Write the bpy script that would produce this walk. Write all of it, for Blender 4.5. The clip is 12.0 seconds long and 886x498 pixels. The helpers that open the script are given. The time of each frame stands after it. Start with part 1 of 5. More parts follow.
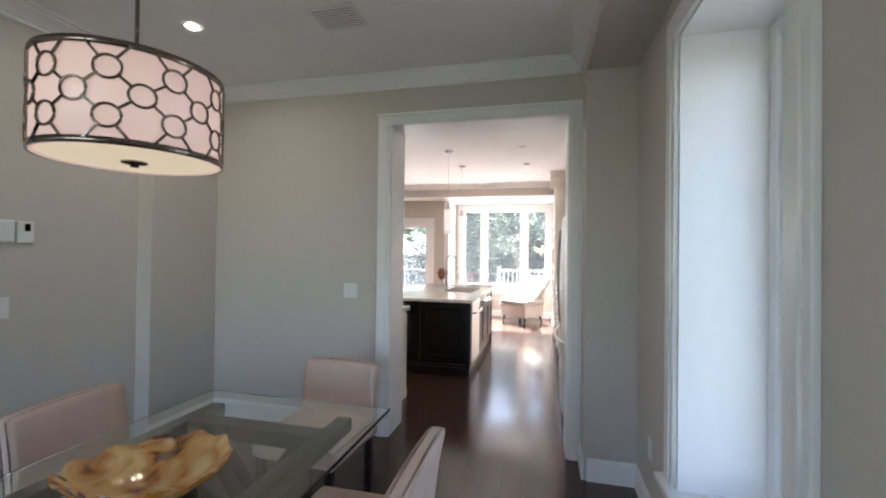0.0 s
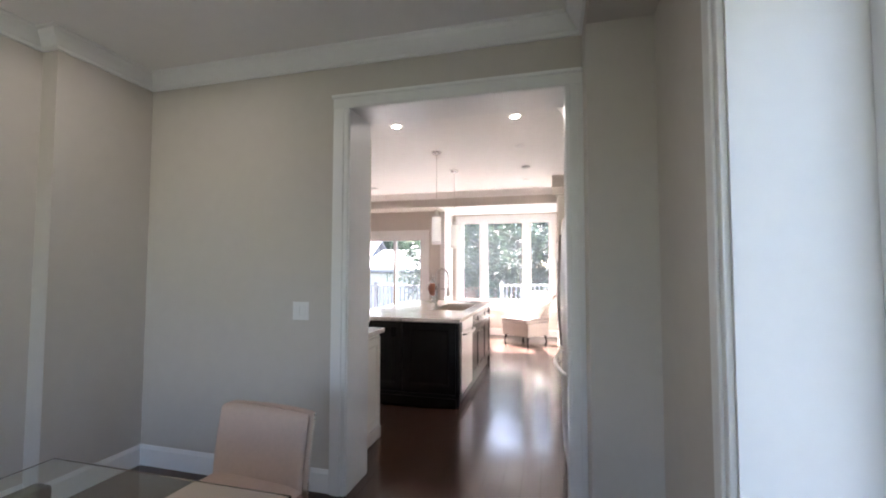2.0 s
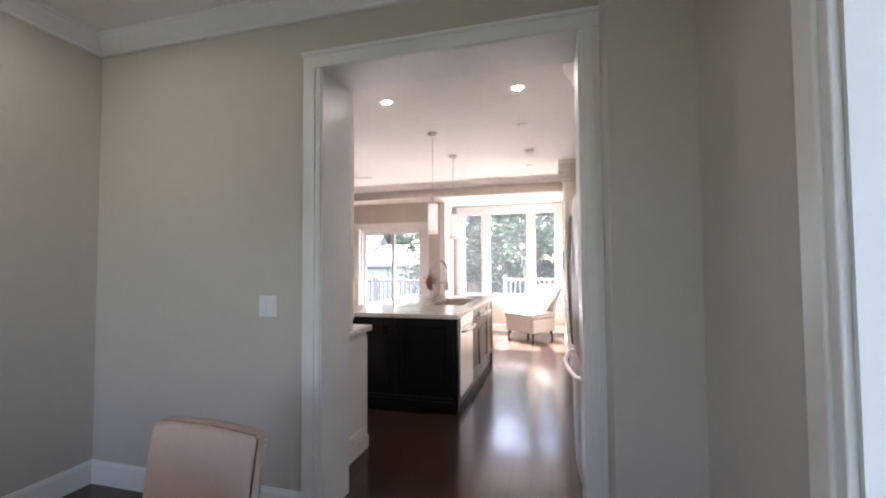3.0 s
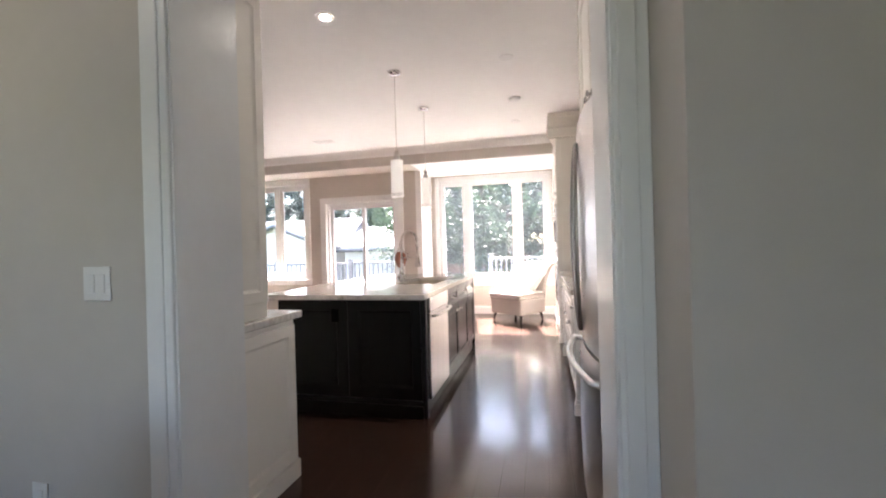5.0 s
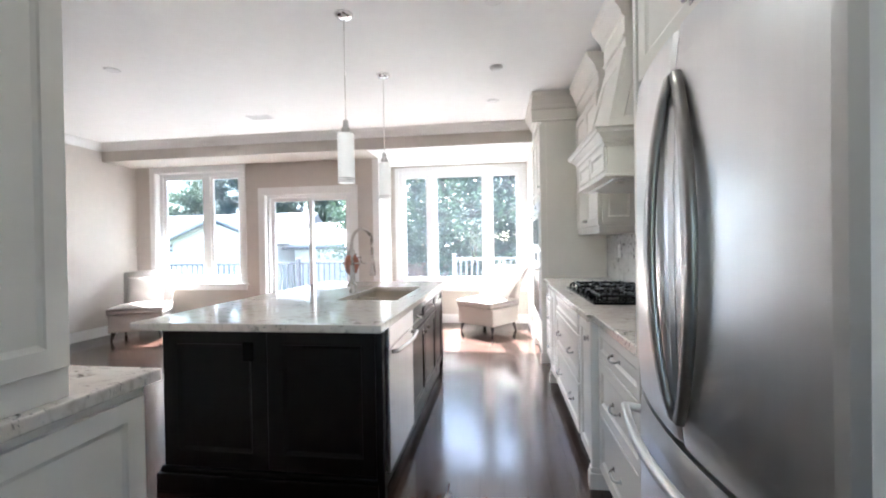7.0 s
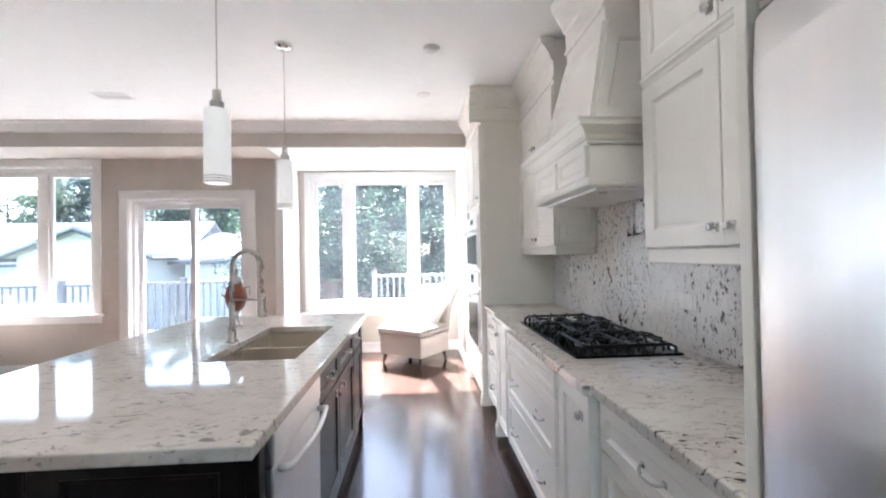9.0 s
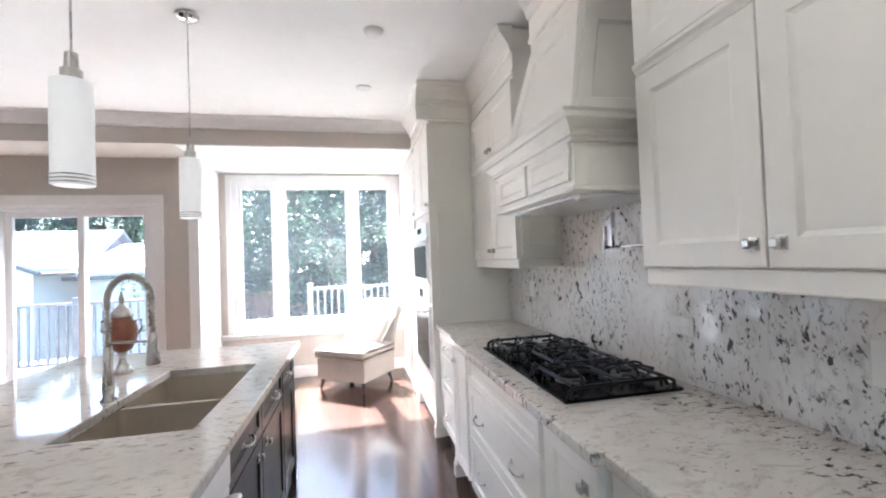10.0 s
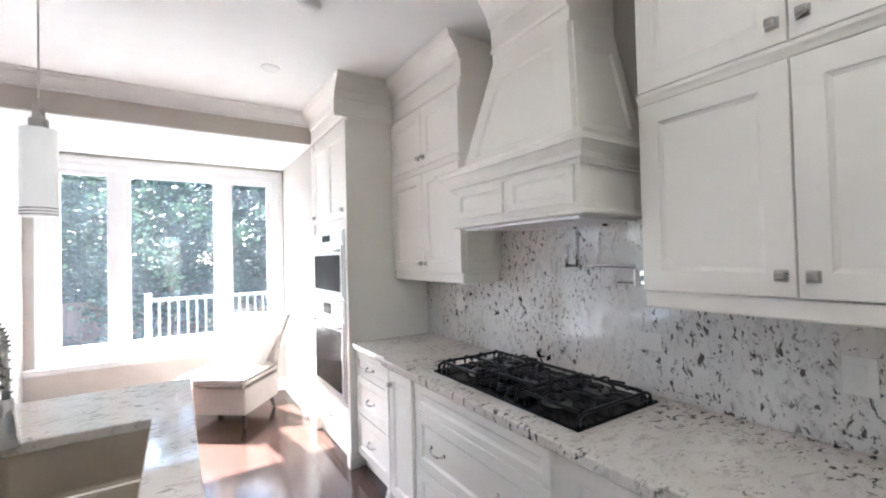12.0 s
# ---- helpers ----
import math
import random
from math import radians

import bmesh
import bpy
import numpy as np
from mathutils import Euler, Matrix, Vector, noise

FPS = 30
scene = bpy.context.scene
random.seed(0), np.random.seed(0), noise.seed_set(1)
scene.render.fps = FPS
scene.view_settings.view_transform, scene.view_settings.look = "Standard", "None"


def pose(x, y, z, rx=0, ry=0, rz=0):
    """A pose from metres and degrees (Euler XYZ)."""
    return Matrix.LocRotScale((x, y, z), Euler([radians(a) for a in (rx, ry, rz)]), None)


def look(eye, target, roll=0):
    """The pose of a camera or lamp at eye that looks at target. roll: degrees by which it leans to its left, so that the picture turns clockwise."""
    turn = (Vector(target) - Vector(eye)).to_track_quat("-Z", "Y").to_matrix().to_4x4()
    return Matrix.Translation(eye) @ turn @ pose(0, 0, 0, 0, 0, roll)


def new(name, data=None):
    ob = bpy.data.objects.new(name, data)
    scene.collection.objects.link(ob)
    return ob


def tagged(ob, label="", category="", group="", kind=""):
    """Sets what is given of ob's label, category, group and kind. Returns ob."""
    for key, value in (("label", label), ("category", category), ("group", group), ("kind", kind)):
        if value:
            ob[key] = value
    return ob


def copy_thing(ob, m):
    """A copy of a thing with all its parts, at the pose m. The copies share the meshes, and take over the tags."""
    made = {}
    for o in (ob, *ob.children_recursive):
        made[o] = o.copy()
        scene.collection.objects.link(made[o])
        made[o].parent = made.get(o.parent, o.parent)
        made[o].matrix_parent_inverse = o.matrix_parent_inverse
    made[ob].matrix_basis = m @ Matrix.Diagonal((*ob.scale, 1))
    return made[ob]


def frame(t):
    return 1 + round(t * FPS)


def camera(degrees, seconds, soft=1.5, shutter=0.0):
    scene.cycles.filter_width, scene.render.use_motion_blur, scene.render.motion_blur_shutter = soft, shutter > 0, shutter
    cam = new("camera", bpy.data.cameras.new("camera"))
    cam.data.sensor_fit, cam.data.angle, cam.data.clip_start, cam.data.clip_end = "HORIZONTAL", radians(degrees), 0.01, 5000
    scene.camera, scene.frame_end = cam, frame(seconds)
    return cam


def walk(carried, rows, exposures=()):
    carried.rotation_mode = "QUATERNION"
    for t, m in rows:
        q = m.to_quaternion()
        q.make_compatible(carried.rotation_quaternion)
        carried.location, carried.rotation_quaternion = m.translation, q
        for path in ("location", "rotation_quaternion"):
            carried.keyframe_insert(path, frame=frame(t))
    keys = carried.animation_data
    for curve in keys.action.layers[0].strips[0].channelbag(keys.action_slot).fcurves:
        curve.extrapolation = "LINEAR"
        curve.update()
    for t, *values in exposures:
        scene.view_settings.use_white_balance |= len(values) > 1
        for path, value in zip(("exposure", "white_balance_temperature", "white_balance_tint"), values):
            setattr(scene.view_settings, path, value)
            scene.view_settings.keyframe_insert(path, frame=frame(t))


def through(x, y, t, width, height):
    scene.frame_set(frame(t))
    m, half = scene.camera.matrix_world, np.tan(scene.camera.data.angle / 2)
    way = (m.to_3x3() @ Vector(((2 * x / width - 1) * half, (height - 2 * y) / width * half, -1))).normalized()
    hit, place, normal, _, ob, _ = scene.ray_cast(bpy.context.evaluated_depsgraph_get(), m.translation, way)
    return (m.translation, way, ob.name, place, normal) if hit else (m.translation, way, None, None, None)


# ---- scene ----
cam = camera(93.9, 12.0, 2.0)
PATH = [
    (0, (0.35, -3.123, 1.467), (-0.119, -1.178, 1.486), 0.7),
    (0.5, (0.343, -2.968, 1.491), (-0.111, -1.021, 1.512), 0.7),
    (1, (0.364, -2.817, 1.466), (-0.089, -0.87, 1.511), 0.6),
    (1.5, (0.413, -2.629, 1.454), (-0.064, -0.688, 1.517), 0.3),
    (2, (0.436, -2.442, 1.431), (-0.068, -0.509, 1.526), 0.1),
    (2.5, (0.423, -2.234, 1.406), (-0.095, -0.304, 1.502), -0.2),
    (3, (0.405, -2.026, 1.377), (-0.117, -0.097, 1.454), -0.4),
    (5, (0.348, -1.137, 1.238), (-0.115, 0.809, 1.238), -1.6),
    (5.5, (0.297, -0.905, 1.225), (-0.146, 1.045, 1.222), -2.0),
    (6, (0.226, -0.687, 1.252), (-0.16, 1.275, 1.236), -1.2),
    (6.5, (0.179, -0.46, 1.27), (-0.161, 1.511, 1.246), -1.2),
    (7, (0.093, -0.241, 1.291), (-0.171, 1.741, 1.274), -0.9),
    (9, (-0.037, 0.559, 1.389), (0.094, 2.555, 1.417), -1.0),
    (9.5, (-0.029, 0.78, 1.421), (0.246, 2.76, 1.46), -1.3),
    (10, (-0.061, 0.973, 1.455), (0.359, 2.928, 1.502), -2.1),
    (10.5, (-0.128, 1.127, 1.476), (0.464, 3.036, 1.543), -2.3),
    (11, (-0.206, 1.26, 1.519), (0.562, 3.107, 1.564), -2.2),
    (11.5, (-0.329, 1.35, 1.541), (0.604, 3.118, 1.569), -1.9),
    (12, (-0.501, 1.365, 1.541), (0.577, 3.05, 1.579), -1.4),
]
EXPOSURES = [(0, 4.15, 6350, 15), (3, 4.1, 6500, 19), (5, 4.08, 6550, 16), (7, 4.14, 5720, 7), (9, 4.03, 5720, 9), (12, 4.03, 5680, 9)]
walk(cam, [(t, look(e, g, r)) for t, e, g, r in PATH], EXPOSURES)

# ---- world, sun, exposure ----
world = bpy.data.worlds.new("sky")
world.use_nodes = True
scene.world = world
wn = world.node_tree.nodes
sky = wn.new("ShaderNodeTexSky")
sky.sky_type = 'NISHITA'
sky.sun_disc = False
sky.sun_elevation = radians(50)
sky.sun_rotation = radians(-10)
wn["Background"].inputs["Strength"].default_value = 0.075
world.node_tree.links.new(sky.outputs[0], wn["Background"].inputs[0])
sun = new("sun", bpy.data.lights.new("sun", 'SUN'))
sun.data.energy, sun.data.angle, sun.data.color = 5.0, radians(0.53), (1.0, 0.96, 0.91)
sun.matrix_world = look((0, 0, 0), (0.18, -1.0, -1.24))


# ---- materials ----


def mat(name, color, rough=0.5, metal=0.0, spec=0.5, noise_scale=0.0, amount=0.0, bump=0.0, bump_scale=60.0, stretch=(1, 1, 1), coat=0.0, random_amount=0.0):
    """A principled surface with two scales of colour variation and fine relief."""
    m = bpy.data.materials.new(name)
    m.use_nodes = True
    nt = m.node_tree
    b = nt.nodes["Principled BSDF"]
    b.inputs["Base Color"].default_value = (*color, 1)
    b.inputs["Roughness"].default_value = rough
    b.inputs["Metallic"].default_value = metal
    b.inputs["Specular IOR Level"].default_value = spec
    b.inputs["Coat Weight"].default_value = coat
    b.inputs["Coat Roughness"].default_value = 0.08
    tc = nt.nodes.new("ShaderNodeTexCoord")
    mp = nt.nodes.new("ShaderNodeMapping")
    mp.inputs["Scale"].default_value = stretch
    geo = nt.nodes.new("ShaderNodeNewGeometry")
    nt.links.new(geo.outputs["Position"], mp.inputs[0])
    if amount:
        n1 = nt.nodes.new("ShaderNodeTexNoise")
        n1.inputs["Scale"].default_value = noise_scale
        n1.inputs["Detail"].default_value = 6
        n2 = nt.nodes.new("ShaderNodeTexNoise")
        n2.inputs["Scale"].default_value = noise_scale * 9
        n2.inputs["Detail"].default_value = 4
        nt.links.new(mp.outputs[0], n1.inputs[0])
        nt.links.new(mp.outputs[0], n2.inputs[0])
        add = nt.nodes.new("ShaderNodeMath")
        nt.links.new(n1.outputs[0], add.inputs[0])
        nt.links.new(n2.outputs[0], add.inputs[1])
        last = add
        if random_amount:
            oi = nt.nodes.new("ShaderNodeObjectInfo")
            isl = nt.nodes.new("ShaderNodeNewGeometry")
            s = nt.nodes.new("ShaderNodeMath")
            nt.links.new(oi.outputs["Random"], s.inputs[0])
            nt.links.new(isl.outputs["Random Per Island"], s.inputs[1])
            mul = nt.nodes.new("ShaderNodeMath")
            mul.operation = 'MULTIPLY_ADD'
            mul.inputs[1].default_value = random_amount
            nt.links.new(s.outputs[0], mul.inputs[0])
            nt.links.new(add.outputs[0], mul.inputs[2])
            last = mul
        rng = nt.nodes.new("ShaderNodeMapRange")
        rng.inputs["From Min"].default_value = 0.55
        rng.inputs["From Max"].default_value = 1.45 + random_amount * 2
        rng.inputs["To Min"].default_value = 1 - amount
        rng.inputs["To Max"].default_value = 1 + amount
        nt.links.new(last.outputs[0], rng.inputs[0])
        vm = nt.nodes.new("ShaderNodeVectorMath")
        vm.operation = 'SCALE'
        vm.inputs[0].default_value = color
        nt.links.new(rng.outputs[0], vm.inputs["Scale"])
        nt.links.new(vm.outputs[0], b.inputs["Base Color"])
        rr = nt.nodes.new("ShaderNodeMapRange")
        rr.inputs["From Min"].default_value, rr.inputs["From Max"].default_value = 0.3, 0.7
        rr.inputs["To Min"].default_value, rr.inputs["To Max"].default_value = rough * (0.8 if rough < 0.3 else 0.95), min(1, rough * (1.2 if rough < 0.3 else 1.05))
        nt.links.new(n1.outputs[0], rr.inputs[0])
        nt.links.new(rr.outputs[0], b.inputs["Roughness"])
    if bump:
        n3 = nt.nodes.new("ShaderNodeTexNoise")
        n3.inputs["Scale"].default_value = bump_scale
        n3.inputs["Detail"].default_value = 5
        nt.links.new(mp.outputs[0], n3.inputs[0])
        bp = nt.nodes.new("ShaderNodeBump")
        bp.inputs["Strength"].default_value = bump
        bp.inputs["Distance"].default_value = 0.004
        nt.links.new(n3.outputs[0], bp.inputs["Height"])
        nt.links.new(bp.outputs[0], b.inputs["Normal"])
    return m


def stone(name, base, vein, speck, vein_amount, speck_amount, rough, speck_scale=16, warp_by=0.28, long=1.9, blot_scale=0, tint=None):
    """Polished granite: pale ground, grey drifts and dark irregular flecks."""
    m = mat(name, base, rough, spec=0.5)
    nt = m.node_tree
    b = nt.nodes["Principled BSDF"]
    geo = nt.nodes.new("ShaderNodeNewGeometry")
    warp = nt.nodes.new("ShaderNodeTexNoise")
    warp.inputs["Scale"].default_value = 5
    warp.inputs["Detail"].default_value = 5
    nt.links.new(geo.outputs["Position"], warp.inputs[0])
    wv = nt.nodes.new("ShaderNodeVectorMath")
    wv.operation = 'MULTIPLY_ADD'
    wv.inputs[1].default_value = (warp_by, warp_by, warp_by)
    nt.links.new(warp.outputs["Color"], wv.inputs[0])
    nt.links.new(geo.outputs["Position"], wv.inputs[2])
    col = None

    def layer(prev, scale, lo, hi, color, amount, detail=8, mask_scale=0.0, mask_lo=0.5, mask_hi=0.6, stretch=(1, 1, 1)):
        mp = nt.nodes.new("ShaderNodeMapping")
        mp.inputs["Scale"].default_value = stretch
        mp.inputs["Rotation"].default_value = (0.6, 0.3, 0.5)
        nt.links.new(wv.outputs[0], mp.inputs[0])
        n = nt.nodes.new("ShaderNodeTexNoise")
        n.inputs["Scale"].default_value = scale
        n.inputs["Detail"].default_value = detail
        n.inputs["Roughness"].default_value = 0.62
        nt.links.new(mp.outputs[0], n.inputs[0])
        r = nt.nodes.new("ShaderNodeMapRange")
        r.inputs["From Min"].default_value, r.inputs["From Max"].default_value = lo, hi
        r.inputs["To Max"].default_value = amount
        nt.links.new(n.outputs[0], r.inputs[0])
        fac = r
        if mask_scale:
            n2 = nt.nodes.new("ShaderNodeTexNoise")
            n2.inputs["Scale"].default_value = mask_scale
            n2.inputs["Detail"].default_value = 3
            nt.links.new(geo.outputs["Position"], n2.inputs[0])
            r2 = nt.nodes.new("ShaderNodeMapRange")
            r2.inputs["From Min"].default_value, r2.inputs["From Max"].default_value = mask_lo, mask_hi
            nt.links.new(n2.outputs[0], r2.inputs[0])
            fac = nt.nodes.new("ShaderNodeMath")
            fac.operation = 'MULTIPLY'
            nt.links.new(r.outputs[0], fac.inputs[0])
            nt.links.new(r2.outputs[0], fac.inputs[1])
        mx = nt.nodes.new("ShaderNodeMix")
        mx.data_type = 'RGBA'
        nt.links.new(fac.outputs[0], mx.inputs[0])
        if prev:
            nt.links.new(prev, mx.inputs[6])
        else:
            mx.inputs[6].default_value = (*base, 1)
        mx.inputs[7].default_value = (*color, 1)
        return mx.outputs[2]

    col = layer(None, 3.5, 0.42, 0.7, vein, vein_amount)
    if tint:
        col = layer(col, 0.9, 0.46, 0.6, tint, 0.7, 3)
    col = layer(col, 15, 0.52, 0.66, [c * 0.72 for c in vein], vein_amount, stretch=(1, 2.4, 1))
    col = layer(col, 36, 0.59, 0.64, [c * 3 for c in speck], speck_amount * 0.7, mask_scale=6, mask_lo=0.4, mask_hi=0.55, stretch=(1, long, 1))
    col = layer(col, speck_scale, 0.578, 0.612, speck, speck_amount, mask_scale=3.0, mask_lo=0.45, mask_hi=0.55, stretch=(1, long, 1))
    if blot_scale:
        col = layer(col, blot_scale, 0.635, 0.65, [c * 0.3 for c in speck], 1.0, 10, mask_scale=1.1, mask_lo=0.47, mask_hi=0.53)
    nt.links.new(col, b.inputs["Base Color"])
    return m


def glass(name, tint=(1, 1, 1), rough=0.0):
    m = bpy.data.materials.new(name)
    m.use_nodes = True
    b = m.node_tree.nodes["Principled BSDF"]
    b.inputs["Base Color"].default_value = (*tint, 1)
    b.inputs["Roughness"].default_value = rough
    b.inputs["Transmission Weight"].default_value = 1.0
    b.inputs["IOR"].default_value = 1.45
    return m


def glow(name, color, strength):
    m = bpy.data.materials.new(name)
    m.use_nodes = True
    b = m.node_tree.nodes["Principled BSDF"]
    b.inputs["Base Color"].default_value = (*color, 1)
    b.inputs["Emission Color"].default_value = (*color, 1)
    b.inputs["Emission Strength"].default_value = strength
    b.inputs["Roughness"].default_value = 0.4
    return m


PAINT = mat("wall_paint", (0.58, 0.535, 0.485), 0.6, spec=0.3, noise_scale=1.2, amount=0.035, bump=0.12, bump_scale=420)
TRIM = mat("white_trim_paint", (0.83, 0.825, 0.81), 0.32, spec=0.45, noise_scale=2.0, amount=0.025, bump=0.05, bump_scale=90)
CEIL = mat("ceiling_paint", (0.87, 0.86, 0.84), 0.7, spec=0.2, noise_scale=1.0, amount=0.025, bump=0.12, bump_scale=300)
CABINET = mat("cabinet_lacquer", (0.87, 0.83, 0.765), 0.38, spec=0.4, noise_scale=2.2, amount=0.015)
ESPRESSO = mat("espresso_wood", (0.006, 0.0045, 0.004), 0.3, spec=0.2, noise_scale=3.0, amount=0.35, bump=0.05, bump_scale=50, stretch=(1, 1, 0.15))
FLOORWOOD = mat("dark_plank_wood", (0.052, 0.027, 0.020), 0.16, spec=0.6, noise_scale=5.0, amount=0.22, bump=0.008, bump_scale=45, stretch=(1, 0.07, 1), random_amount=0.14)
SUBFLOOR = mat("dark_subfloor", (0.012, 0.006, 0.004), 0.6, noise_scale=4, amount=0.2)
GRANITE = stone("counter_granite", (0.76, 0.715, 0.66), (0.56, 0.49, 0.43), (0.035, 0.03, 0.03), 0.5, 0.95, 0.055, 20, 0.14, 2.4)
ISLANDSTONE = stone("island_granite", (0.74, 0.70, 0.65), (0.57, 0.51, 0.46), (0.08, 0.07, 0.065), 0.5, 0.55, 0.05, 18, 0.14, 2.4)
SPLASH = stone("backsplash_granite", (0.80, 0.79, 0.775), (0.52, 0.50, 0.49), (0.020, 0.014, 0.011), 0.45, 0.88, 0.07, 27, 0.11, 1.7, 8, (0.77, 0.70, 0.62))
STEEL = mat("brushed_steel", (0.80, 0.79, 0.78), 0.33, metal=1.0, noise_scale=2, amount=0.05, bump=0.03, bump_scale=240, stretch=(1, 1, 0.03))
CHROME = mat("chrome", (0.75, 0.75, 0.75), 0.12, metal=1.0)
DARKSTEEL = mat("dark_brushed_metal", (0.36, 0.34, 0.325), 0.34, metal=1.0, noise_scale=4, amount=0.1, bump=0.03, bump_scale=200)
NICKEL = mat("satin_nickel", (0.55, 0.53, 0.50), 0.28, metal=1.0, noise_scale=8, amount=0.08)
BLACKIRON = mat("black_cast_iron", (0.005, 0.005, 0.005), 0.36, spec=0.25, noise_scale=20, amount=0.3, bump=0.2, bump_scale=160)
BLACKGLASS = mat("black_enamel", (0.004, 0.004, 0.004), 0.2, spec=0.12, noise_scale=6, amount=0.2)
FABRIC = mat("cream_upholstery", (0.46, 0.42, 0.385), 0.85, spec=0.2, noise_scale=6, amount=0.06, bump=0.35, bump_scale=500)
PINKFABRIC = mat("beige_linen", (0.62, 0.47, 0.385), 0.85, spec=0.2, noise_scale=6, amount=0.06, bump=0.35, bump_scale=500)
DARKWOOD = mat("dark_table_wood", (0.014, 0.011, 0.010), 0.35, noise_scale=5, amount=0.3, bump=0.08, bump_scale=60, stretch=(1, 1, 0.2))
GLASS = glass("clear_glass")


def hazy_glass(name, haze):
    """Clear glass with a pale bluish translucent veil mixed in, imitating glare haze."""
    m = glass(name)
    nt = m.node_tree
    veil = nt.nodes.new("ShaderNodeBsdfTranslucent")
    veil.inputs["Color"].default_value = (0.78, 0.87, 1.0, 1)
    n = nt.nodes.new("ShaderNodeTexNoise")
    n.inputs["Scale"].default_value, n.inputs["Detail"].default_value = 2.5, 6
    geo = nt.nodes.new("ShaderNodeNewGeometry")
    nt.links.new(geo.outputs["Position"], n.inputs[0])
    r = nt.nodes.new("ShaderNodeMapRange")
    r.inputs["From Min"].default_value, r.inputs["From Max"].default_value = 0.3, 0.7
    r.inputs["To Min"].default_value, r.inputs["To Max"].default_value = haze * 0.6, haze * 1.4
    nt.links.new(n.outputs[0], r.inputs[0])
    mx = nt.nodes.new("ShaderNodeMixShader")
    nt.links.new(r.outputs[0], mx.inputs[0])
    nt.links.new(nt.nodes["Principled BSDF"].outputs[0], mx.inputs[1])
    nt.links.new(veil.outputs[0], mx.inputs[2])
    nt.links.new(mx.outputs[0], nt.nodes["Material Output"].inputs[0])
    return m


PANEGLASS = hazy_glass("window_glass", 0.006)
PLASTIC = mat("white_plastic", (0.78, 0.77, 0.75), 0.35, noise_scale=8, amount=0.02)
VINYL = mat("white_window_vinyl", (0.82, 0.82, 0.82), 0.35, noise_scale=4, amount=0.02)

# ---- mesh helpers ----


def part(name, bm, material, parent=None, label="", smooth=False):
    """Links a bmesh, given in world metres, as one mesh object under a thing or a part."""
    me = bpy.data.meshes.new(name)
    root = parent
    while root is not None and root.parent is not None:
        root = root.parent
    if root is not None:
        bmesh.ops.translate(bm, verts=bm.verts, vec=-root.location)
    bm.normal_update()
    bm.to_mesh(me)
    bm.free()
    if smooth:
        me.polygons.foreach_set("use_smooth", [True] * len(me.polygons))
    me.materials.append(material)
    ob = new(name, me)
    if parent is not None:
        ob.parent = parent
    if label:
        tagged(ob, label)
    return ob


def thing(name, base, label, category, group="", kind=""):
    ob = new(name)
    ob.location = base
    ob.empty_display_size = 0.1
    return tagged(ob, label, category, group, kind)


def structure(name, bm, material, label="", category="", smooth=False):
    return tagged(part(name, bm, material, None, "", smooth), label, category, "", "structure")


def add_box(bm, x0, x1, y0, y1, z0, z1, bevel=0.0, seg=2):
    t = bmesh.new()
    bmesh.ops.create_cube(t, size=1)
    bmesh.ops.scale(t, vec=(abs(x1 - x0), abs(y1 - y0), abs(z1 - z0)), verts=t.verts)
    bmesh.ops.translate(t, vec=((x0 + x1) / 2, (y0 + y1) / 2, (z0 + z1) / 2), verts=t.verts)
    if bevel:
        bmesh.ops.bevel(t, geom=t.edges[:], offset=bevel, segments=seg, profile=0.5, affect='EDGES')
    join(bm, t)
    return bm


def join(bm, t):
    me = bpy.data.meshes.new("t")
    t.to_mesh(me)
    t.free()
    bm.from_mesh(me)
    bpy.data.meshes.remove(me)


def box(x0, x1, y0, y1, z0, z1, bevel=0.0, seg=2):
    return add_box(bmesh.new(), x0, x1, y0, y1, z0, z1, bevel, seg)


def add_cyl(bm, a, b, r0, r1=None, seg=20, caps=True):
    """A round bar from a to b."""
    a, b = Vector(a), Vector(b)
    r1 = r0 if r1 is None else r1
    t = bmesh.new()
    bmesh.ops.create_cone(t, cap_ends=caps, segments=seg, radius1=r0, radius2=r1, depth=(b - a).length)
    q = (b - a).to_track_quat('Z', 'Y').to_matrix().to_4x4()
    bmesh.ops.transform(t, matrix=Matrix.Translation((a + b) / 2) @ q, verts=t.verts)
    join(bm, t)
    return bm


def cyl(a, b, r0, r1=None, seg=20):
    return add_cyl(bmesh.new(), a, b, r0, r1, seg)


def add_lathe(bm, centre, profile, seg=32):
    """Turns (radius, height) pairs round an upright axis."""
    cx, cy, cz = centre
    rings = []
    for r, h in profile:
        rings.append([bm.verts.new((cx + r * math.cos(2 * math.pi * i / seg), cy + r * math.sin(2 * math.pi * i / seg), cz + h)) for i in range(seg)])
    for a, b in zip(rings, rings[1:]):
        for i in range(seg):
            j = (i + 1) % seg
            bm.faces.new((a[i], a[j], b[j], b[i]))
    bmesh.ops.remove_doubles(bm, verts=bm.verts, dist=0.00005)
    bmesh.ops.recalc_face_normals(bm, faces=bm.faces[:])
    return bm


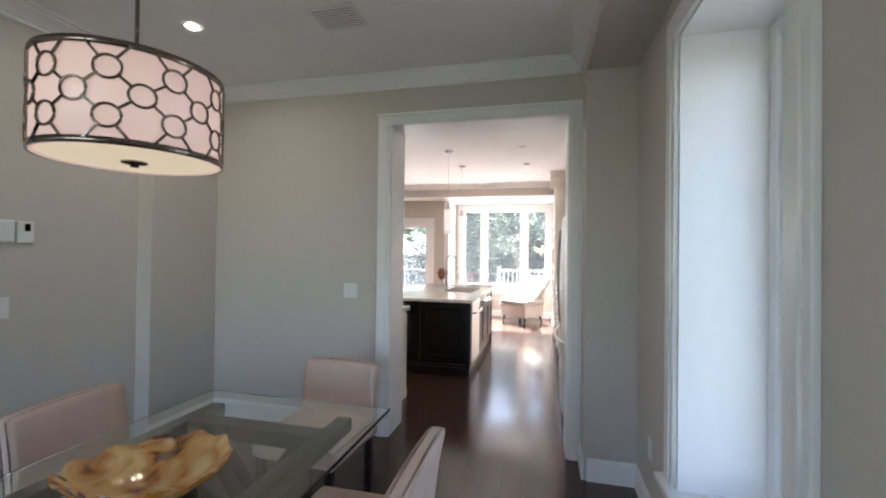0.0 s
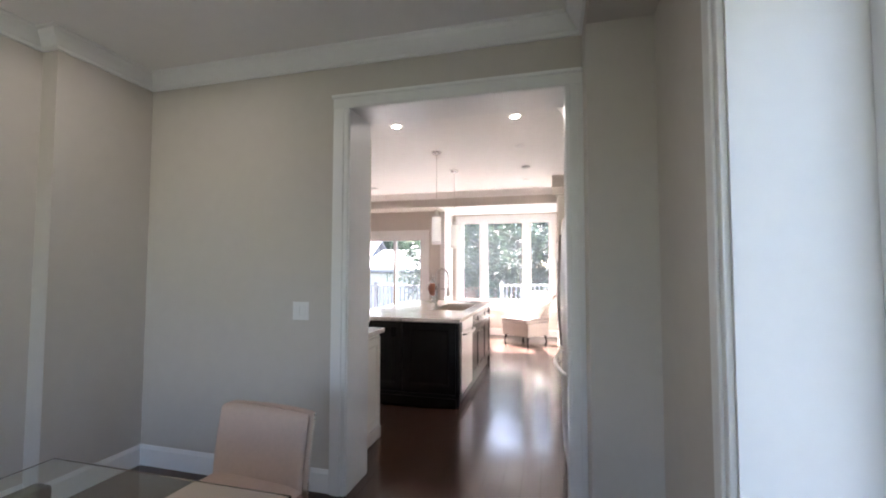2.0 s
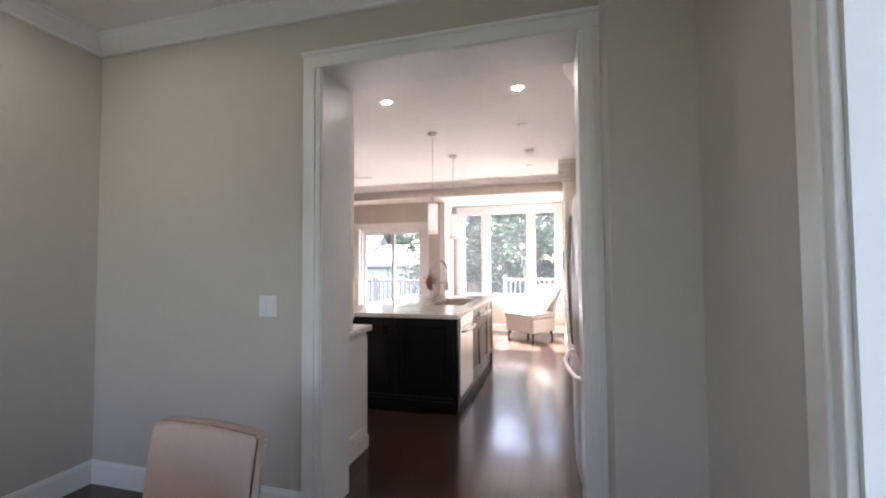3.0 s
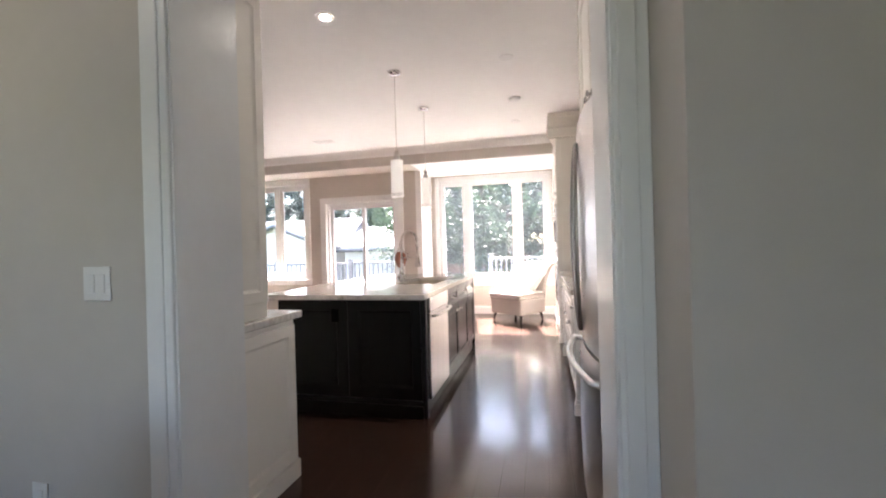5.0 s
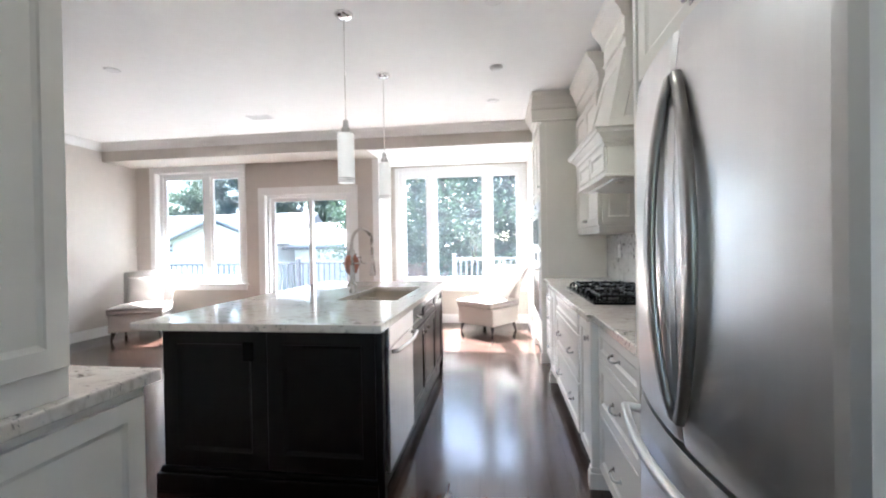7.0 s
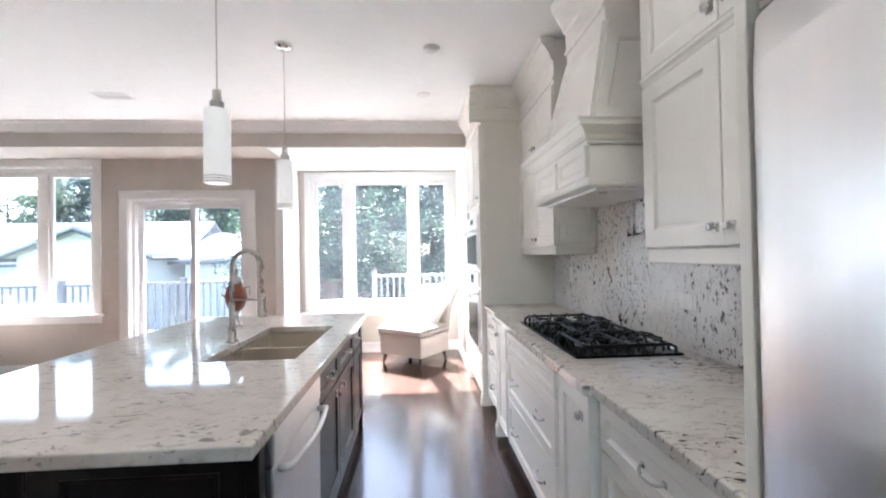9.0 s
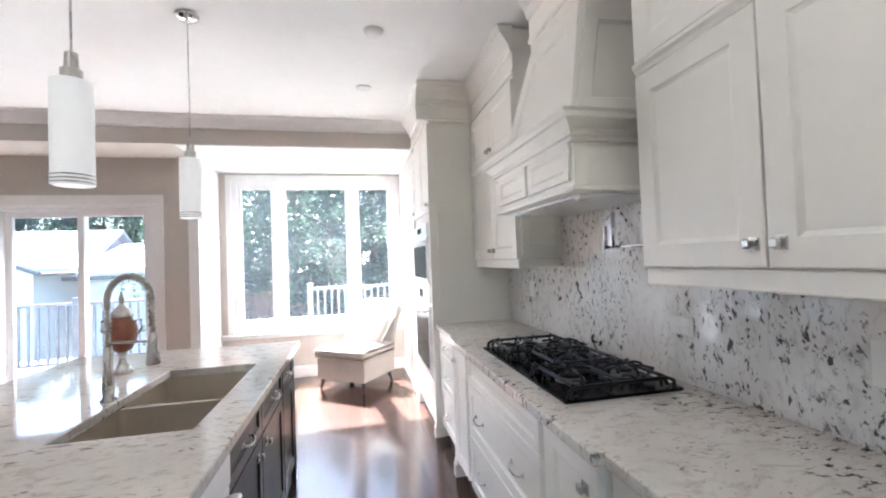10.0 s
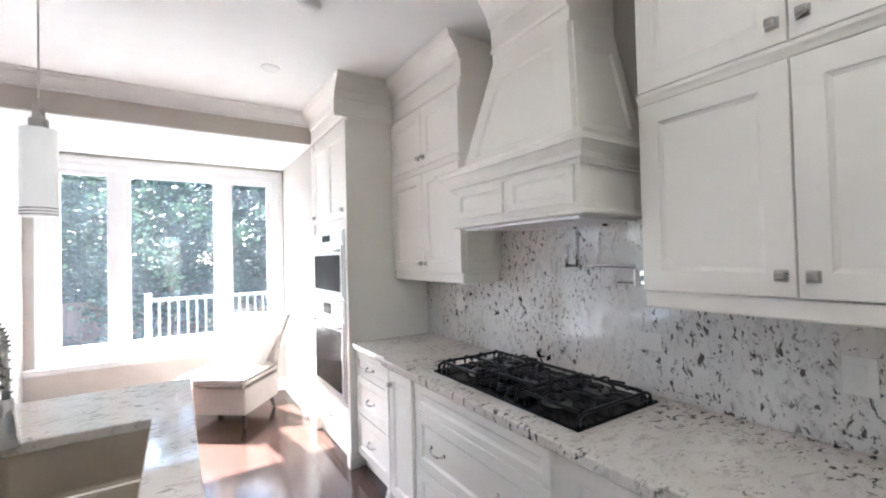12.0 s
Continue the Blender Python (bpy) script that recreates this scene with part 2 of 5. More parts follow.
def slab_cells(xs, ys, skip, z0, z1, bevel):
    """A slab over a grid of cells, some left out, with eased outer edges."""
    bm = bmesh.new()
    g = [[bm.verts.new((x, y, z1)) for y in ys] for x in xs]
    for i in range(len(xs) - 1):
        for j in range(len(ys) - 1):
            if (i, j) not in skip:
                bm.faces.new((g[i][j], g[i + 1][j], g[i + 1][j + 1], g[i][j + 1]))
    bmesh.ops.delete(bm, geom=[v for v in bm.verts if not v.link_faces], context='VERTS')
    ex = bmesh.ops.extrude_face_region(bm, geom=bm.faces[:])
    bmesh.ops.translate(bm, vec=(0, 0, z0 - z1), verts=[v for v in ex["geom"] if isinstance(v, bmesh.types.BMVert)])
    bmesh.ops.recalc_face_normals(bm, faces=bm.faces[:])
    bmesh.ops.bevel(bm, geom=[e for e in bm.edges if e.calc_face_angle(0) > 0.8], offset=bevel, segments=3, profile=0.5, affect='EDGES')
    return bm


def add_tube(bm, points, r, seg=10, close=False):
    """A round tube along a smooth line of points."""
    pts = [Vector(p) for p in points]
    n = len(pts)
    rings = []
    up = Vector((0, 0, 1))
    for i, p in enumerate(pts):
        a = pts[i - 1] if i or close else p
        b = pts[(i + 1) % n] if i < n - 1 or close else p
        d = (b - a).normalized()
        s = d.cross(up)
        if s.length < 0.05:
            s = d.cross(Vector((1, 0, 0)))
        s.normalize()
        u = s.cross(d).normalized()
        rings.append([bm.verts.new(p + r * (math.cos(2 * math.pi * k / seg) * s + math.sin(2 * math.pi * k / seg) * u)) for k in range(seg)])
    pairs = list(zip(rings, rings[1:])) + ([(rings[-1], rings[0])] if close else [])
    for a, b in pairs:
        for k in range(seg):
            j = (k + 1) % seg
            bm.faces.new((a[k], a[j], b[j], b[k]))
    if not close:
        bm.faces.new(rings[0][::-1])
        bm.faces.new(rings[-1])
    bmesh.ops.recalc_face_normals(bm, faces=bm.faces[:])
    return bm


def add_sweep(bm, profile, a, b, out, cut0=0.0, cut1=0.0):
    """Runs a moulding profile of (out, down) pairs from a to b; cut: how far each end is mitred per metre of projection."""
    a, b, out = Vector(a), Vector(b), Vector(out)
    d = (b - a).normalized()
    r0, r1 = [], []
    for o, z in profile:
        r0.append(bm.verts.new(a + out * o + Vector((0, 0, z)) + d * (o * cut0)))
        r1.append(bm.verts.new(b + out * o + Vector((0, 0, z)) - d * (o * cut1)))
    n = len(profile)
    for i in range(n):
        j = (i + 1) % n
        bm.faces.new((r0[i], r0[j], r1[j], r1[i]))
    bm.faces.new(r0[::-1])
    bm.faces.new(r1)
    bmesh.ops.recalc_face_normals(bm, faces=bm.faces[:])
    return bm


FACING = {"-x": Matrix(((0, 0, -1), (-1, 0, 0), (0, 1, 0))), "+x": Matrix(((0, 0, 1), (1, 0, 0), (0, 1, 0))),
          "-y": Matrix(((1, 0, 0), (0, 0, -1), (0, 1, 0))), "+y": Matrix(((-1, 0, 0), (0, 0, 1), (0, 1, 0)))}


def facing(side, place):
    """Maps (across, up, out) to the world for a face that looks to that side."""
    return Matrix.Translation(place) @ FACING[side].to_4x4()


def panel(w, h, m, th=0.02, rail=0.06, deep=0.009, slope=0.014):
    """A framed door or drawer front, its field sunk with a sloped bead. Origin at the lower middle."""
    bm = bmesh.new()
    e = 0.002

    def ring(i, n):
        return [bm.verts.new(m @ Vector((x, y, n))) for x, y in ((-w / 2 + i, i), (w / 2 - i, i), (w / 2 - i, h - i), (-w / 2 + i, h - i))]
    rings = [ring(0, 0), ring(0, th - e), ring(e, th), ring(rail, th), ring(rail + 0.004, th - 0.004), ring(rail + slope, th - deep)]
    for a, b in zip(rings, rings[1:]):
        for k in range(4):
            j = (k + 1) % 4
            bm.faces.new((a[k], a[j], b[j], b[k]))
    bm.faces.new(rings[-1])
    bm.faces.new(rings[0][::-1])
    return bm


def slab(w, h, m, th=0.02, bevel=0.003):
    bm = box(-w / 2, w / 2, 0, h, 0, th, bevel)
    bmesh.ops.transform(bm, matrix=m, verts=bm.verts)
    return bm


def local(bm, m):
    bmesh.ops.transform(bm, matrix=m, verts=bm.verts)
    return bm


CROWN = [(0, 0), (0.095, 0), (0.095, -0.012), (0.082, -0.018), (0.075, -0.035), (0.05, -0.06), (0.03, -0.085), (0.02, -0.092), (0.018, -0.11), (0, -0.112)]
BASEBOARD = [(0, 0), (0, 0.145), (0.006, 0.145), (0.010, 0.13), (0.014, 0.12), (0.014, 0)]

# ---- structure ----
WT = 0.30
DC = 2.885
KC = 2.905
WY, BY, SY, LX = 5.9, 6.62, 5.32, -5.85
DX0, DX1, SH = -3.565, -2.14, 2.14


def wall_with_holes(name, axis, p0, p1, lo, hi, z0, z1, holes, material, label):
    """A wall between planes p0 and p1 across the axis, from lo to hi, with openings (a, b, bottom, top) right through it."""
    bm = bmesh.new()

    def piece(a, b, c, d):
        if b - a > 1e-4 and d - c > 1e-4:
            add_box(bm, *((p0, p1, a, b) if axis == "x" else (a, b, p0, p1)), c, d)
    at = lo
    for a, b, c, d in sorted(holes):
        piece(at, a, z0, z1)
        piece(a, b, z0, c)
        piece(a, b, d, z1)
        at = b
    piece(at, hi, z0, z1)
    return structure(name, bm, material, label, "wall")


wall_with_holes("wall_doorway", "y", 0.0, WT, -3.2, 0.94, 0, 3.1, [(-0.85, 0.545, 0.0, 2.50)], PAINT, "greige painted wall with a wide cased opening")
wall_with_holes("wall_dining_window", "x", 0.94, 1.38, -5.6, 0.0, 0, 3.1, [(-1.95, -1.08, 0.43, 2.46)], PAINT, "greige painted wall with a deep window recess")
structure("wall_dining_side", box(-2.70, -2.49, -0.63, 0.0, 0, 3.1), PAINT, "greige painted wall return beside the corner", "wall")
structure("wall_dining_far_side", box(-2.80, -2.62, -5.6, -0.63, 0, 3.1), PAINT, "greige painted side wall of the dining room", "wall")
wall_with_holes("wall_dining_back", "y", -5.75, -5.6, -2.8, 1.38, 0, 3.1, [(-2.3, -0.45, 0.6, 2.5)], PAINT, "greige painted wall with a front window")
structure("wall_pilaster", box(0.62, 0.94, -0.27, 0.0, 0, 2.68), PAINT, "greige painted pier beside the opening", "wall")
structure("beam_dining", box(0.62, 0.94, -5.6, 0.0, 2.68, 3.1), PAINT, "greige painted bulkhead along the window wall", "beam")
structure("ceiling_dining", box(-2.7, 0.62, -5.6, 0.0, DC, 3.1), CEIL, "flat white painted dining ceiling", "ceiling")
structure("wall_kitchen", box(1.25, 1.45, WT, 4.33, 0, 3.1), PAINT, "painted wall behind the kitchen units", "wall")
structure("wall_kitchen_front", box(0.94, 1.45, 0.0, WT, 0, 3.1), PAINT, "painted wall end beside the fridge", "wall")
structure("wall_nook", box(0.57, 1.45, 5.26, BY + 0.2, 0, 3.1), PAINT, "greige painted wall beside the bay window", "wall")
wall_with_holes("wall_bay", "y", BY, BY + 0.2, -1.76, 0.57, 0, 2.64, [(-1.615, 0.56, 0.595, 2.595)], PAINT, "greige painted wall round the bay window")
structure("wall_bay_side", box(-1.96, -1.80, WY + 0.2, BY + 0.2, 0, 2.64), PAINT, "return wall of the bay", "wall")
structure("trim_bay_lining", add_box(box(-1.80, -1.70, WY - 0.004, BY - 0.001, 0.0, 2.63), -1.70, 0.57, SY + 0.01, BY - 0.001, 2.631, 2.6395), TRIM, "white painted lining of the bay recess", "trim")
wall_with_holes("wall_garden", "y", WY, WY + 0.2, LX, -1.80, 0, 3.1, [(-5.49, -3.97, 0.74, 2.55), (DX0, DX1, 0.0, SH)], PAINT, "greige painted wall with a window and a sliding door")
structure("wall_living", box(LX - 0.2, LX, WT, WY + 0.2, 0, 3.1), PAINT, "greige painted living room wall", "wall")
structure("wall_living_front", box(LX - 0.2, -3.2, 0.0, WT, 0, 3.1), PAINT, "greige painted wall closing the living room", "wall")
structure("ceiling_kitchen", box(LX, 1.25, WT, SY + 0.02, KC, 3.1), CEIL, "flat white painted kitchen ceiling", "ceiling")
structure("soffit", box(LX, 0.57, SY, BY + 0.2, 2.64, 3.1), PAINT, "greige painted bulkhead above the windows", "beam")
structure("ground", box(-150, 150, -150, 300, -1.3, -1.2), mat("grass_ground", (0.07, 0.10, 0.035), 0.9, noise_scale=1.5, amount=0.4, bump=0.6, bump_scale=30), "lawn of the back garden", "ground")
# Unseen grey sheets, added over the lawn to keep green bounce off the dining room.
structure("pavement", add_box(box(1.5, 14.0, -20.0, 6.5, -1.2, -1.192), -14.0, 1.4995, -20.0, -5.9, -1.2, -1.192), mat("neutral_ground_sheet", (0.085, 0.083, 0.082), 0.85, noise_scale=1.2, amount=0.2, bump=0.2, bump_scale=60), "unseen grey ground sheets that keep the lawn's green bounce out", "pavement")
structure("floor", add_box(box(-6.0, 1.3, 0.0, BY + 0.1, -0.12, -0.012), -2.8, 1.3, -5.7, -0.0005, -0.12, -0.012), SUBFLOOR, "dark hardwood plank floor", "floor")

# casing of the wide opening
bm = bmesh.new()
for x0, x1 in ((-0.945, -0.835), (0.53, 0.62)):
    add_box(bm, x0, x1, -0.022, -0.0005, 0, 2.48, 0.004)
    add_box(bm, x0 + 0.015, x1 - 0.03, -0.030, -0.020, 0, 2.48, 0.004)
add_box(bm, -0.945, 0.62, -0.024, -0.0005, 2.48, 2.565, 0.004)
add_box(bm, -0.955, 0.62, -0.034, -0.0005, 2.55, 2.575, 0.006)
add_box(bm, -0.85, -0.828, -0.01, WT + 0.002, 0, 2.50)
add_box(bm, 0.523, 0.545, -0.01, WT + 0.002, 0, 2.50)
add_box(bm, -0.85, 0.545, -0.01, WT + 0.002, 2.478, 2.50)
structure("trim_opening", bm, TRIM, "white painted casing and lining of the wide opening", "trim")

bm = bmesh.new()
add_sweep(bm, CROWN, (-2.49, 0, DC), (0.62, 0, DC), (0, -1, 0), 1, 1)
add_sweep(bm, CROWN, (-2.49, -0.63, DC), (-2.49, 0, DC), (1, 0, 0), -1, 1)
add_sweep(bm, CROWN, (-2.62, -0.63, DC), (-2.49, -0.63, DC), (0, -1, 0), 1, -1)
add_sweep(bm, CROWN, (-2.62, -5.6, DC), (-2.62, -0.63, DC), (1, 0, 0), 0, 1)
add_sweep(bm, CROWN, (0.62, -5.6, DC), (0.62, 0, DC), (-1, 0, 0), 0, 1)
structure("trim_crown_dining", bm, TRIM, "white painted crown moulding of the dining room", "trim")
bm = bmesh.new()
add_sweep(bm, CROWN, (LX, SY, KC), (0.58, SY, KC), (0, -1, 0), 1, 0)
add_sweep(bm, CROWN, (LX, WT, KC), (LX, SY, KC), (1, 0, 0), 0, 1)
structure("trim_crown_kitchen", bm, TRIM, "pale crown moulding along the bulkhead", "trim")
bm = bmesh.new()
for a, b, o in (((-2.49, 0, 0), (-0.945, 0, 0), (0, -1, 0)), ((-2.49, -0.63, 0), (-2.49, 0, 0), (1, 0, 0)), ((-2.62, -5.6, 0), (-2.62, -0.63, 0), (1, 0, 0)),
                ((0.64, -0.27, 0), (0.94, -0.27, 0), (0, -1, 0)), ((0.62, -0.27, 0), (0.62, -0.024, 0), (-1, 0, 0)), ((0.94, -5.6, 0), (0.94, -0.27, 0), (-1, 0, 0)),
                ((-1.70, BY, 0), (0.57, BY, 0), (0, -1, 0)), ((0.57, 5.27, 0), (0.57, BY, 0), (-1, 0, 0)), ((-1.70, WY, 0), (-1.70, BY, 0), (1, 0, 0)),
                ((LX, WT, 0), (LX, WY, 0), (1, 0, 0)), ((LX, WY, 0), (-3.8, WY, 0), (0, -1, 0)), ((-2.04, WY, 0), (-1.80, WY, 0), (0, -1, 0))):
    add_sweep(bm, BASEBOARD, a, b, o)
structure("baseboard", bm, TRIM, "tall white moulded baseboard", "trim")


def window_unit(name, x0, x1, y, z0, z1, splits, label, frame_w=0.07, deep=0.09, sash=0.045):
    """A garden-side window in the plane y: frame, mullions, sashes and panes."""
    w = tagged(thing(name, ((x0 + x1) / 2, y, z0), label, "window"), kind="structure")
    bm = bmesh.new()
    add_box(bm, x0, x0 + frame_w, y, y + deep, z0, z1, 0.006)
    add_box(bm, x1 - frame_w, x1, y, y + deep, z0, z1, 0.006)
    add_box(bm, x0 + frame_w, x1 - frame_w, y, y + deep, z1 - frame_w, z1, 0.006)
    add_box(bm, x0 + frame_w, x1 - frame_w, y, y + deep, z0, z0 + frame_w, 0.006)
    part("window_frame", bm, VINYL, w)
    edges = [x0 + frame_w] + [s for s in splits] + [x1 - frame_w]
    for i, s in enumerate(splits):
        part("mullion", box(s - 0.05, s + 0.05, y + 0.004, y + deep - 0.004, z0 + frame_w, z1 - frame_w, 0.005), VINYL, w)
    for i in range(len(edges) - 1):
        a = edges[i] + (0.05 if i else 0)
        b = edges[i + 1] - (0.05 if i < len(edges) - 2 else 0)
        bm = bmesh.new()
        for q in ((a, a + sash, z0 + frame_w, z1 - frame_w), (b - sash, b, z0 + frame_w, z1 - frame_w), (a + sash, b - sash, z0 + frame_w, z0 + frame_w + sash), (a + sash, b - sash, z1 - frame_w - sash, z1 - frame_w)):
            add_box(bm, q[0], q[1], y + 0.02, y + 0.06, q[2], q[3], 0.004)
        s = part("sash", bm, VINYL, w)
        p = part("pane", box(a + sash - 0.005, b - sash + 0.005, y + 0.036, y + 0.042, z0 + frame_w + sash - 0.005, z1 - frame_w - sash + 0.005), PANEGLASS, s)
        p.visible_shadow = False
    return w


window_unit("window_bay", -1.615, 0.56, BY + 0.02, 0.595, 2.595, [-1.005, -0.07], "white three-part bay window facing the garden", 0.12, 0.12, 0.045)
window_unit("window_living", -5.49, -3.97, WY + 0.08, 0.74, 2.55, [-4.62], "white two-part window facing the garden")


def casing(bm, x0, x1, y, z0, z1, w=0.09, sill=True):
    add_box(bm, x0 - w, x0, y - 0.022, y - 0.0005, z0, z1, 0.004)
    add_box(bm, x1, x1 + w, y - 0.022, y - 0.0005, z0, z1, 0.004)
    add_box(bm, x0 - w, x1 + w, y - 0.024, y - 0.0005, z1, z1 + w, 0.004)
    if sill:
        add_box(bm, x0 - w - 0.02, x1 + w + 0.02, y - 0.05, y + 0.08, z0 - 0.03, z0 - 0.0005, 0.006)
        add_box(bm, x0 - w, x1 + w, y - 0.02, y - 0.0005, z0 - 0.11, z0 - 0.031, 0.004)
    for a, b, c, d in ((x0, x0 + 0.012, z0, z1), (x1 - 0.012, x1, z0, z1), (x0 + 0.012, x1 - 0.012, z1 - 0.012, z1)):
        add_box(bm, a, b, y - 0.01, y + 0.08, c, d)
    return bm


bm = bmesh.new()
for q in ((-1.625, -1.56, 0.595, 2.605), (0.505, 0.561, 0.595, 2.605), (-1.56, 0.505, 2.54, 2.605)):
    add_box(bm, q[0], q[1], BY - 0.018, BY + 0.019, q[2], q[3], 0.004)
add_box(bm, -1.699, 0.561, BY - 0.07, BY - 0.0005, 0.572, 0.597, 0.008)
add_box(bm, -1.699, 0.561, BY - 0.03, BY - 0.0005, 0.53, 0.5715, 0.008)
structure("trim_bay_window", bm, TRIM, "white casing and moulded sill of the bay window", "trim")
structure("trim_living_window", casing(bmesh.new(), -5.49, -3.97, WY, 0.74, 2.55, 0.088), TRIM, "white casing and sill of the living room window", "trim")
structure("trim_sliding_door", casing(bmesh.new(), DX0, DX1, WY, 0.0, SH, 0.105, False), TRIM, "white casing of the sliding door", "trim")

door = tagged(thing("door_sliding", (-2.935, WY + 0.1, 0), "white sliding patio door with two glass leaves", "door"), kind="structure")
bm = bmesh.new()
for q in ((DX0 + 0.012, DX0 + 0.05, 0, SH - 0.012), (DX1 - 0.05, DX1 - 0.012, 0, SH - 0.012), (DX0 + 0.05, DX1 - 0.05, SH - 0.05, SH - 0.012), (DX0 + 0.05, DX1 - 0.05, 0, 0.04)):
    add_box(bm, q[0], q[1], WY + 0.04, WY + 0.15, q[2], q[3], 0.003)
part("door_frame", bm, VINYL, door)
DM = (DX0 + DX1) / 2
for a, b, yy in ((DX0 + 0.05, DM + 0.05, WY + 0.10), (DM - 0.01, DX1 - 0.05, WY + 0.055)):
    bm = bmesh.new()
    for q in ((a, a + 0.06, 0.04, SH - 0.05), (b - 0.06, b, 0.04, SH - 0.05), (a + 0.06, b - 0.06, SH - 0.11, SH - 0.05), (a + 0.06, b - 0.06, 0.04, 0.14)):
        add_box(bm, q[0], q[1], yy, yy + 0.04, q[2], q[3], 0.004)
    leaf = part("door_leaf", bm, VINYL, door)
    p = part("pane", box(a + 0.055, b - 0.055, yy + 0.016, yy + 0.022, 0.135, SH - 0.105), PANEGLASS, leaf)
    p.visible_shadow = False
part("door_handle", box(-2.24, -2.21, WY + 0.03, WY + 0.055, 0.92, 1.12, 0.006), PLASTIC, door)

# dining window: deep white reveal, casing, sill and a casement at the outer face
bm = bmesh.new()
add_box(bm, 0.938, 1.30, -1.092, -1.0795, 0.43, 2.46)
add_box(bm, 0.938, 1.30, -1.951, -1.938, 0.43, 2.46)
add_box(bm, 0.938, 1.30, -1.938, -1.092, 2.448, 2.461)
for a, b in ((-1.08, -0.955), (-2.06, -1.95)):
    add_box(bm, 0.918, 0.9395, a, b, 0.43, 2.46, 0.005)
    add_box(bm, 0.908, 0.92, a + 0.03, b - 0.03, 0.43, 2.46, 0.005)
add_box(bm, 0.916, 0.9395, -2.06, -0.955, 2.46, 2.565, 0.005)
add_box(bm, 0.88, 1.31, -2.08, -0.93, 0.40, 0.4305, 0.006)
add_box(bm, 0.92, 0.9395, -2.05, -0.96, 0.31, 0.399, 0.004)
structure("trim_dining_window", bm, TRIM, "white reveal, casing and sill of the dining window", "trim")
dw = tagged(thing("window_dining", (1.33, -1.515, 0.43), "white casement window in a deep recess", "window"), kind="structure")
bm = bmesh.new()
for y0, y1, z0, z1 in ((-1.938, -1.87, 0.43, 2.448), (-1.16, -1.092, 0.43, 2.448), (-1.87, -1.16, 0.43, 0.50), (-1.87, -1.16, 2.38, 2.448)):
    add_box(bm, 1.28, 1.36, y0, y1, z0, z1, 0.006)
part("window_frame", bm, VINYL, dw)
bm = bmesh.new()
for y0, y1, z0, z1 in ((-1.87, -1.82, 0.50, 2.38), (-1.21, -1.16, 0.50, 2.38), (-1.82, -1.21, 0.50, 0.55), (-1.82, -1.21, 2.33, 2.38)):
    add_box(bm, 1.295, 1.34, y0, y1, z0, z1, 0.006)
sash = part("sash", bm, VINYL, dw)
p = part("pane", box(1.315, 1.321, -1.825, -1.205, 0.545, 2.335), GLASS, sash)
p.visible_shadow = False

# ---- kitchen units ----


def knob(parent, m):
    """A small square knob on a round neck; m maps (across, up, out)."""
    bm = box(-0.017, 0.017, -0.017, 0.017, 0, 0.004, 0.0015)
    add_cyl(bm, (0, 0, 0.003), (0, 0, 0.014), 0.006, 0.006, 10)
    add_box(bm, -0.013, 0.013, -0.013, 0.013, 0.013, 0.026, 0.005)
    return part("knob", local(bm, m), NICKEL, parent, "square satin nickel knob")


def bow_pull(parent, m, w=0.1, r=0.005, rise=0.028, mat_=None, name="handle"):
    pts = [(-w / 2, 0, 0)] + [(w / 2 * math.cos(a), -0.012 * math.sin(a), rise * math.sin(a) ** 0.6) for a in [math.pi - math.pi * i / 10 for i in range(1, 10)]] + [(w / 2, 0, 0)]
    bm = add_tube(bmesh.new(), pts, r, 8)
    add_box(bm, -w / 2 - 0.009, -w / 2 + 0.009, -0.009, 0.009, 0, 0.005, 0.002)
    add_box(bm, w / 2 - 0.009, w / 2 + 0.009, -0.009, 0.009, 0, 0.005, 0.002)
    return part(name, local(bm, m), mat_ or NICKEL, parent, "curved satin nickel pull", True)


def front(parent, name, side, x, y, z, w, h, material, hardware="", rail=0.055, at=None):
    """A cabinet front with its hardware. (x, y, z): the lower middle of its back."""
    m = facing(side, (x, y, z))
    d = part(name, panel(w, h, m, rail=min(rail, h * 0.28)), material, parent)
    if hardware == "pull":
        bow_pull(d, m @ Matrix.Translation((0, h / 2 if at is None else at[1], 0.02)), 0.105)
    elif hardware == "knob":
        knob(d, m @ Matrix.Translation((at[0], at[1], 0.02)))
    return d


def foot_post(parent, x0, x1, y0, y1, z1, material):
    bm = box(x0, x1, y0, y1, 0.10, z1, 0.004)
    add_box(bm, x0 - 0.012, x1, y0 - 0.008, y1 + 0.008, 0.0, 0.085, 0.004)
    add_box(bm, x0 - 0.006, x1, y0 - 0.004, y1 + 0.004, 0.083, 0.115, 0.006)
    return part("post", bm, material, parent)


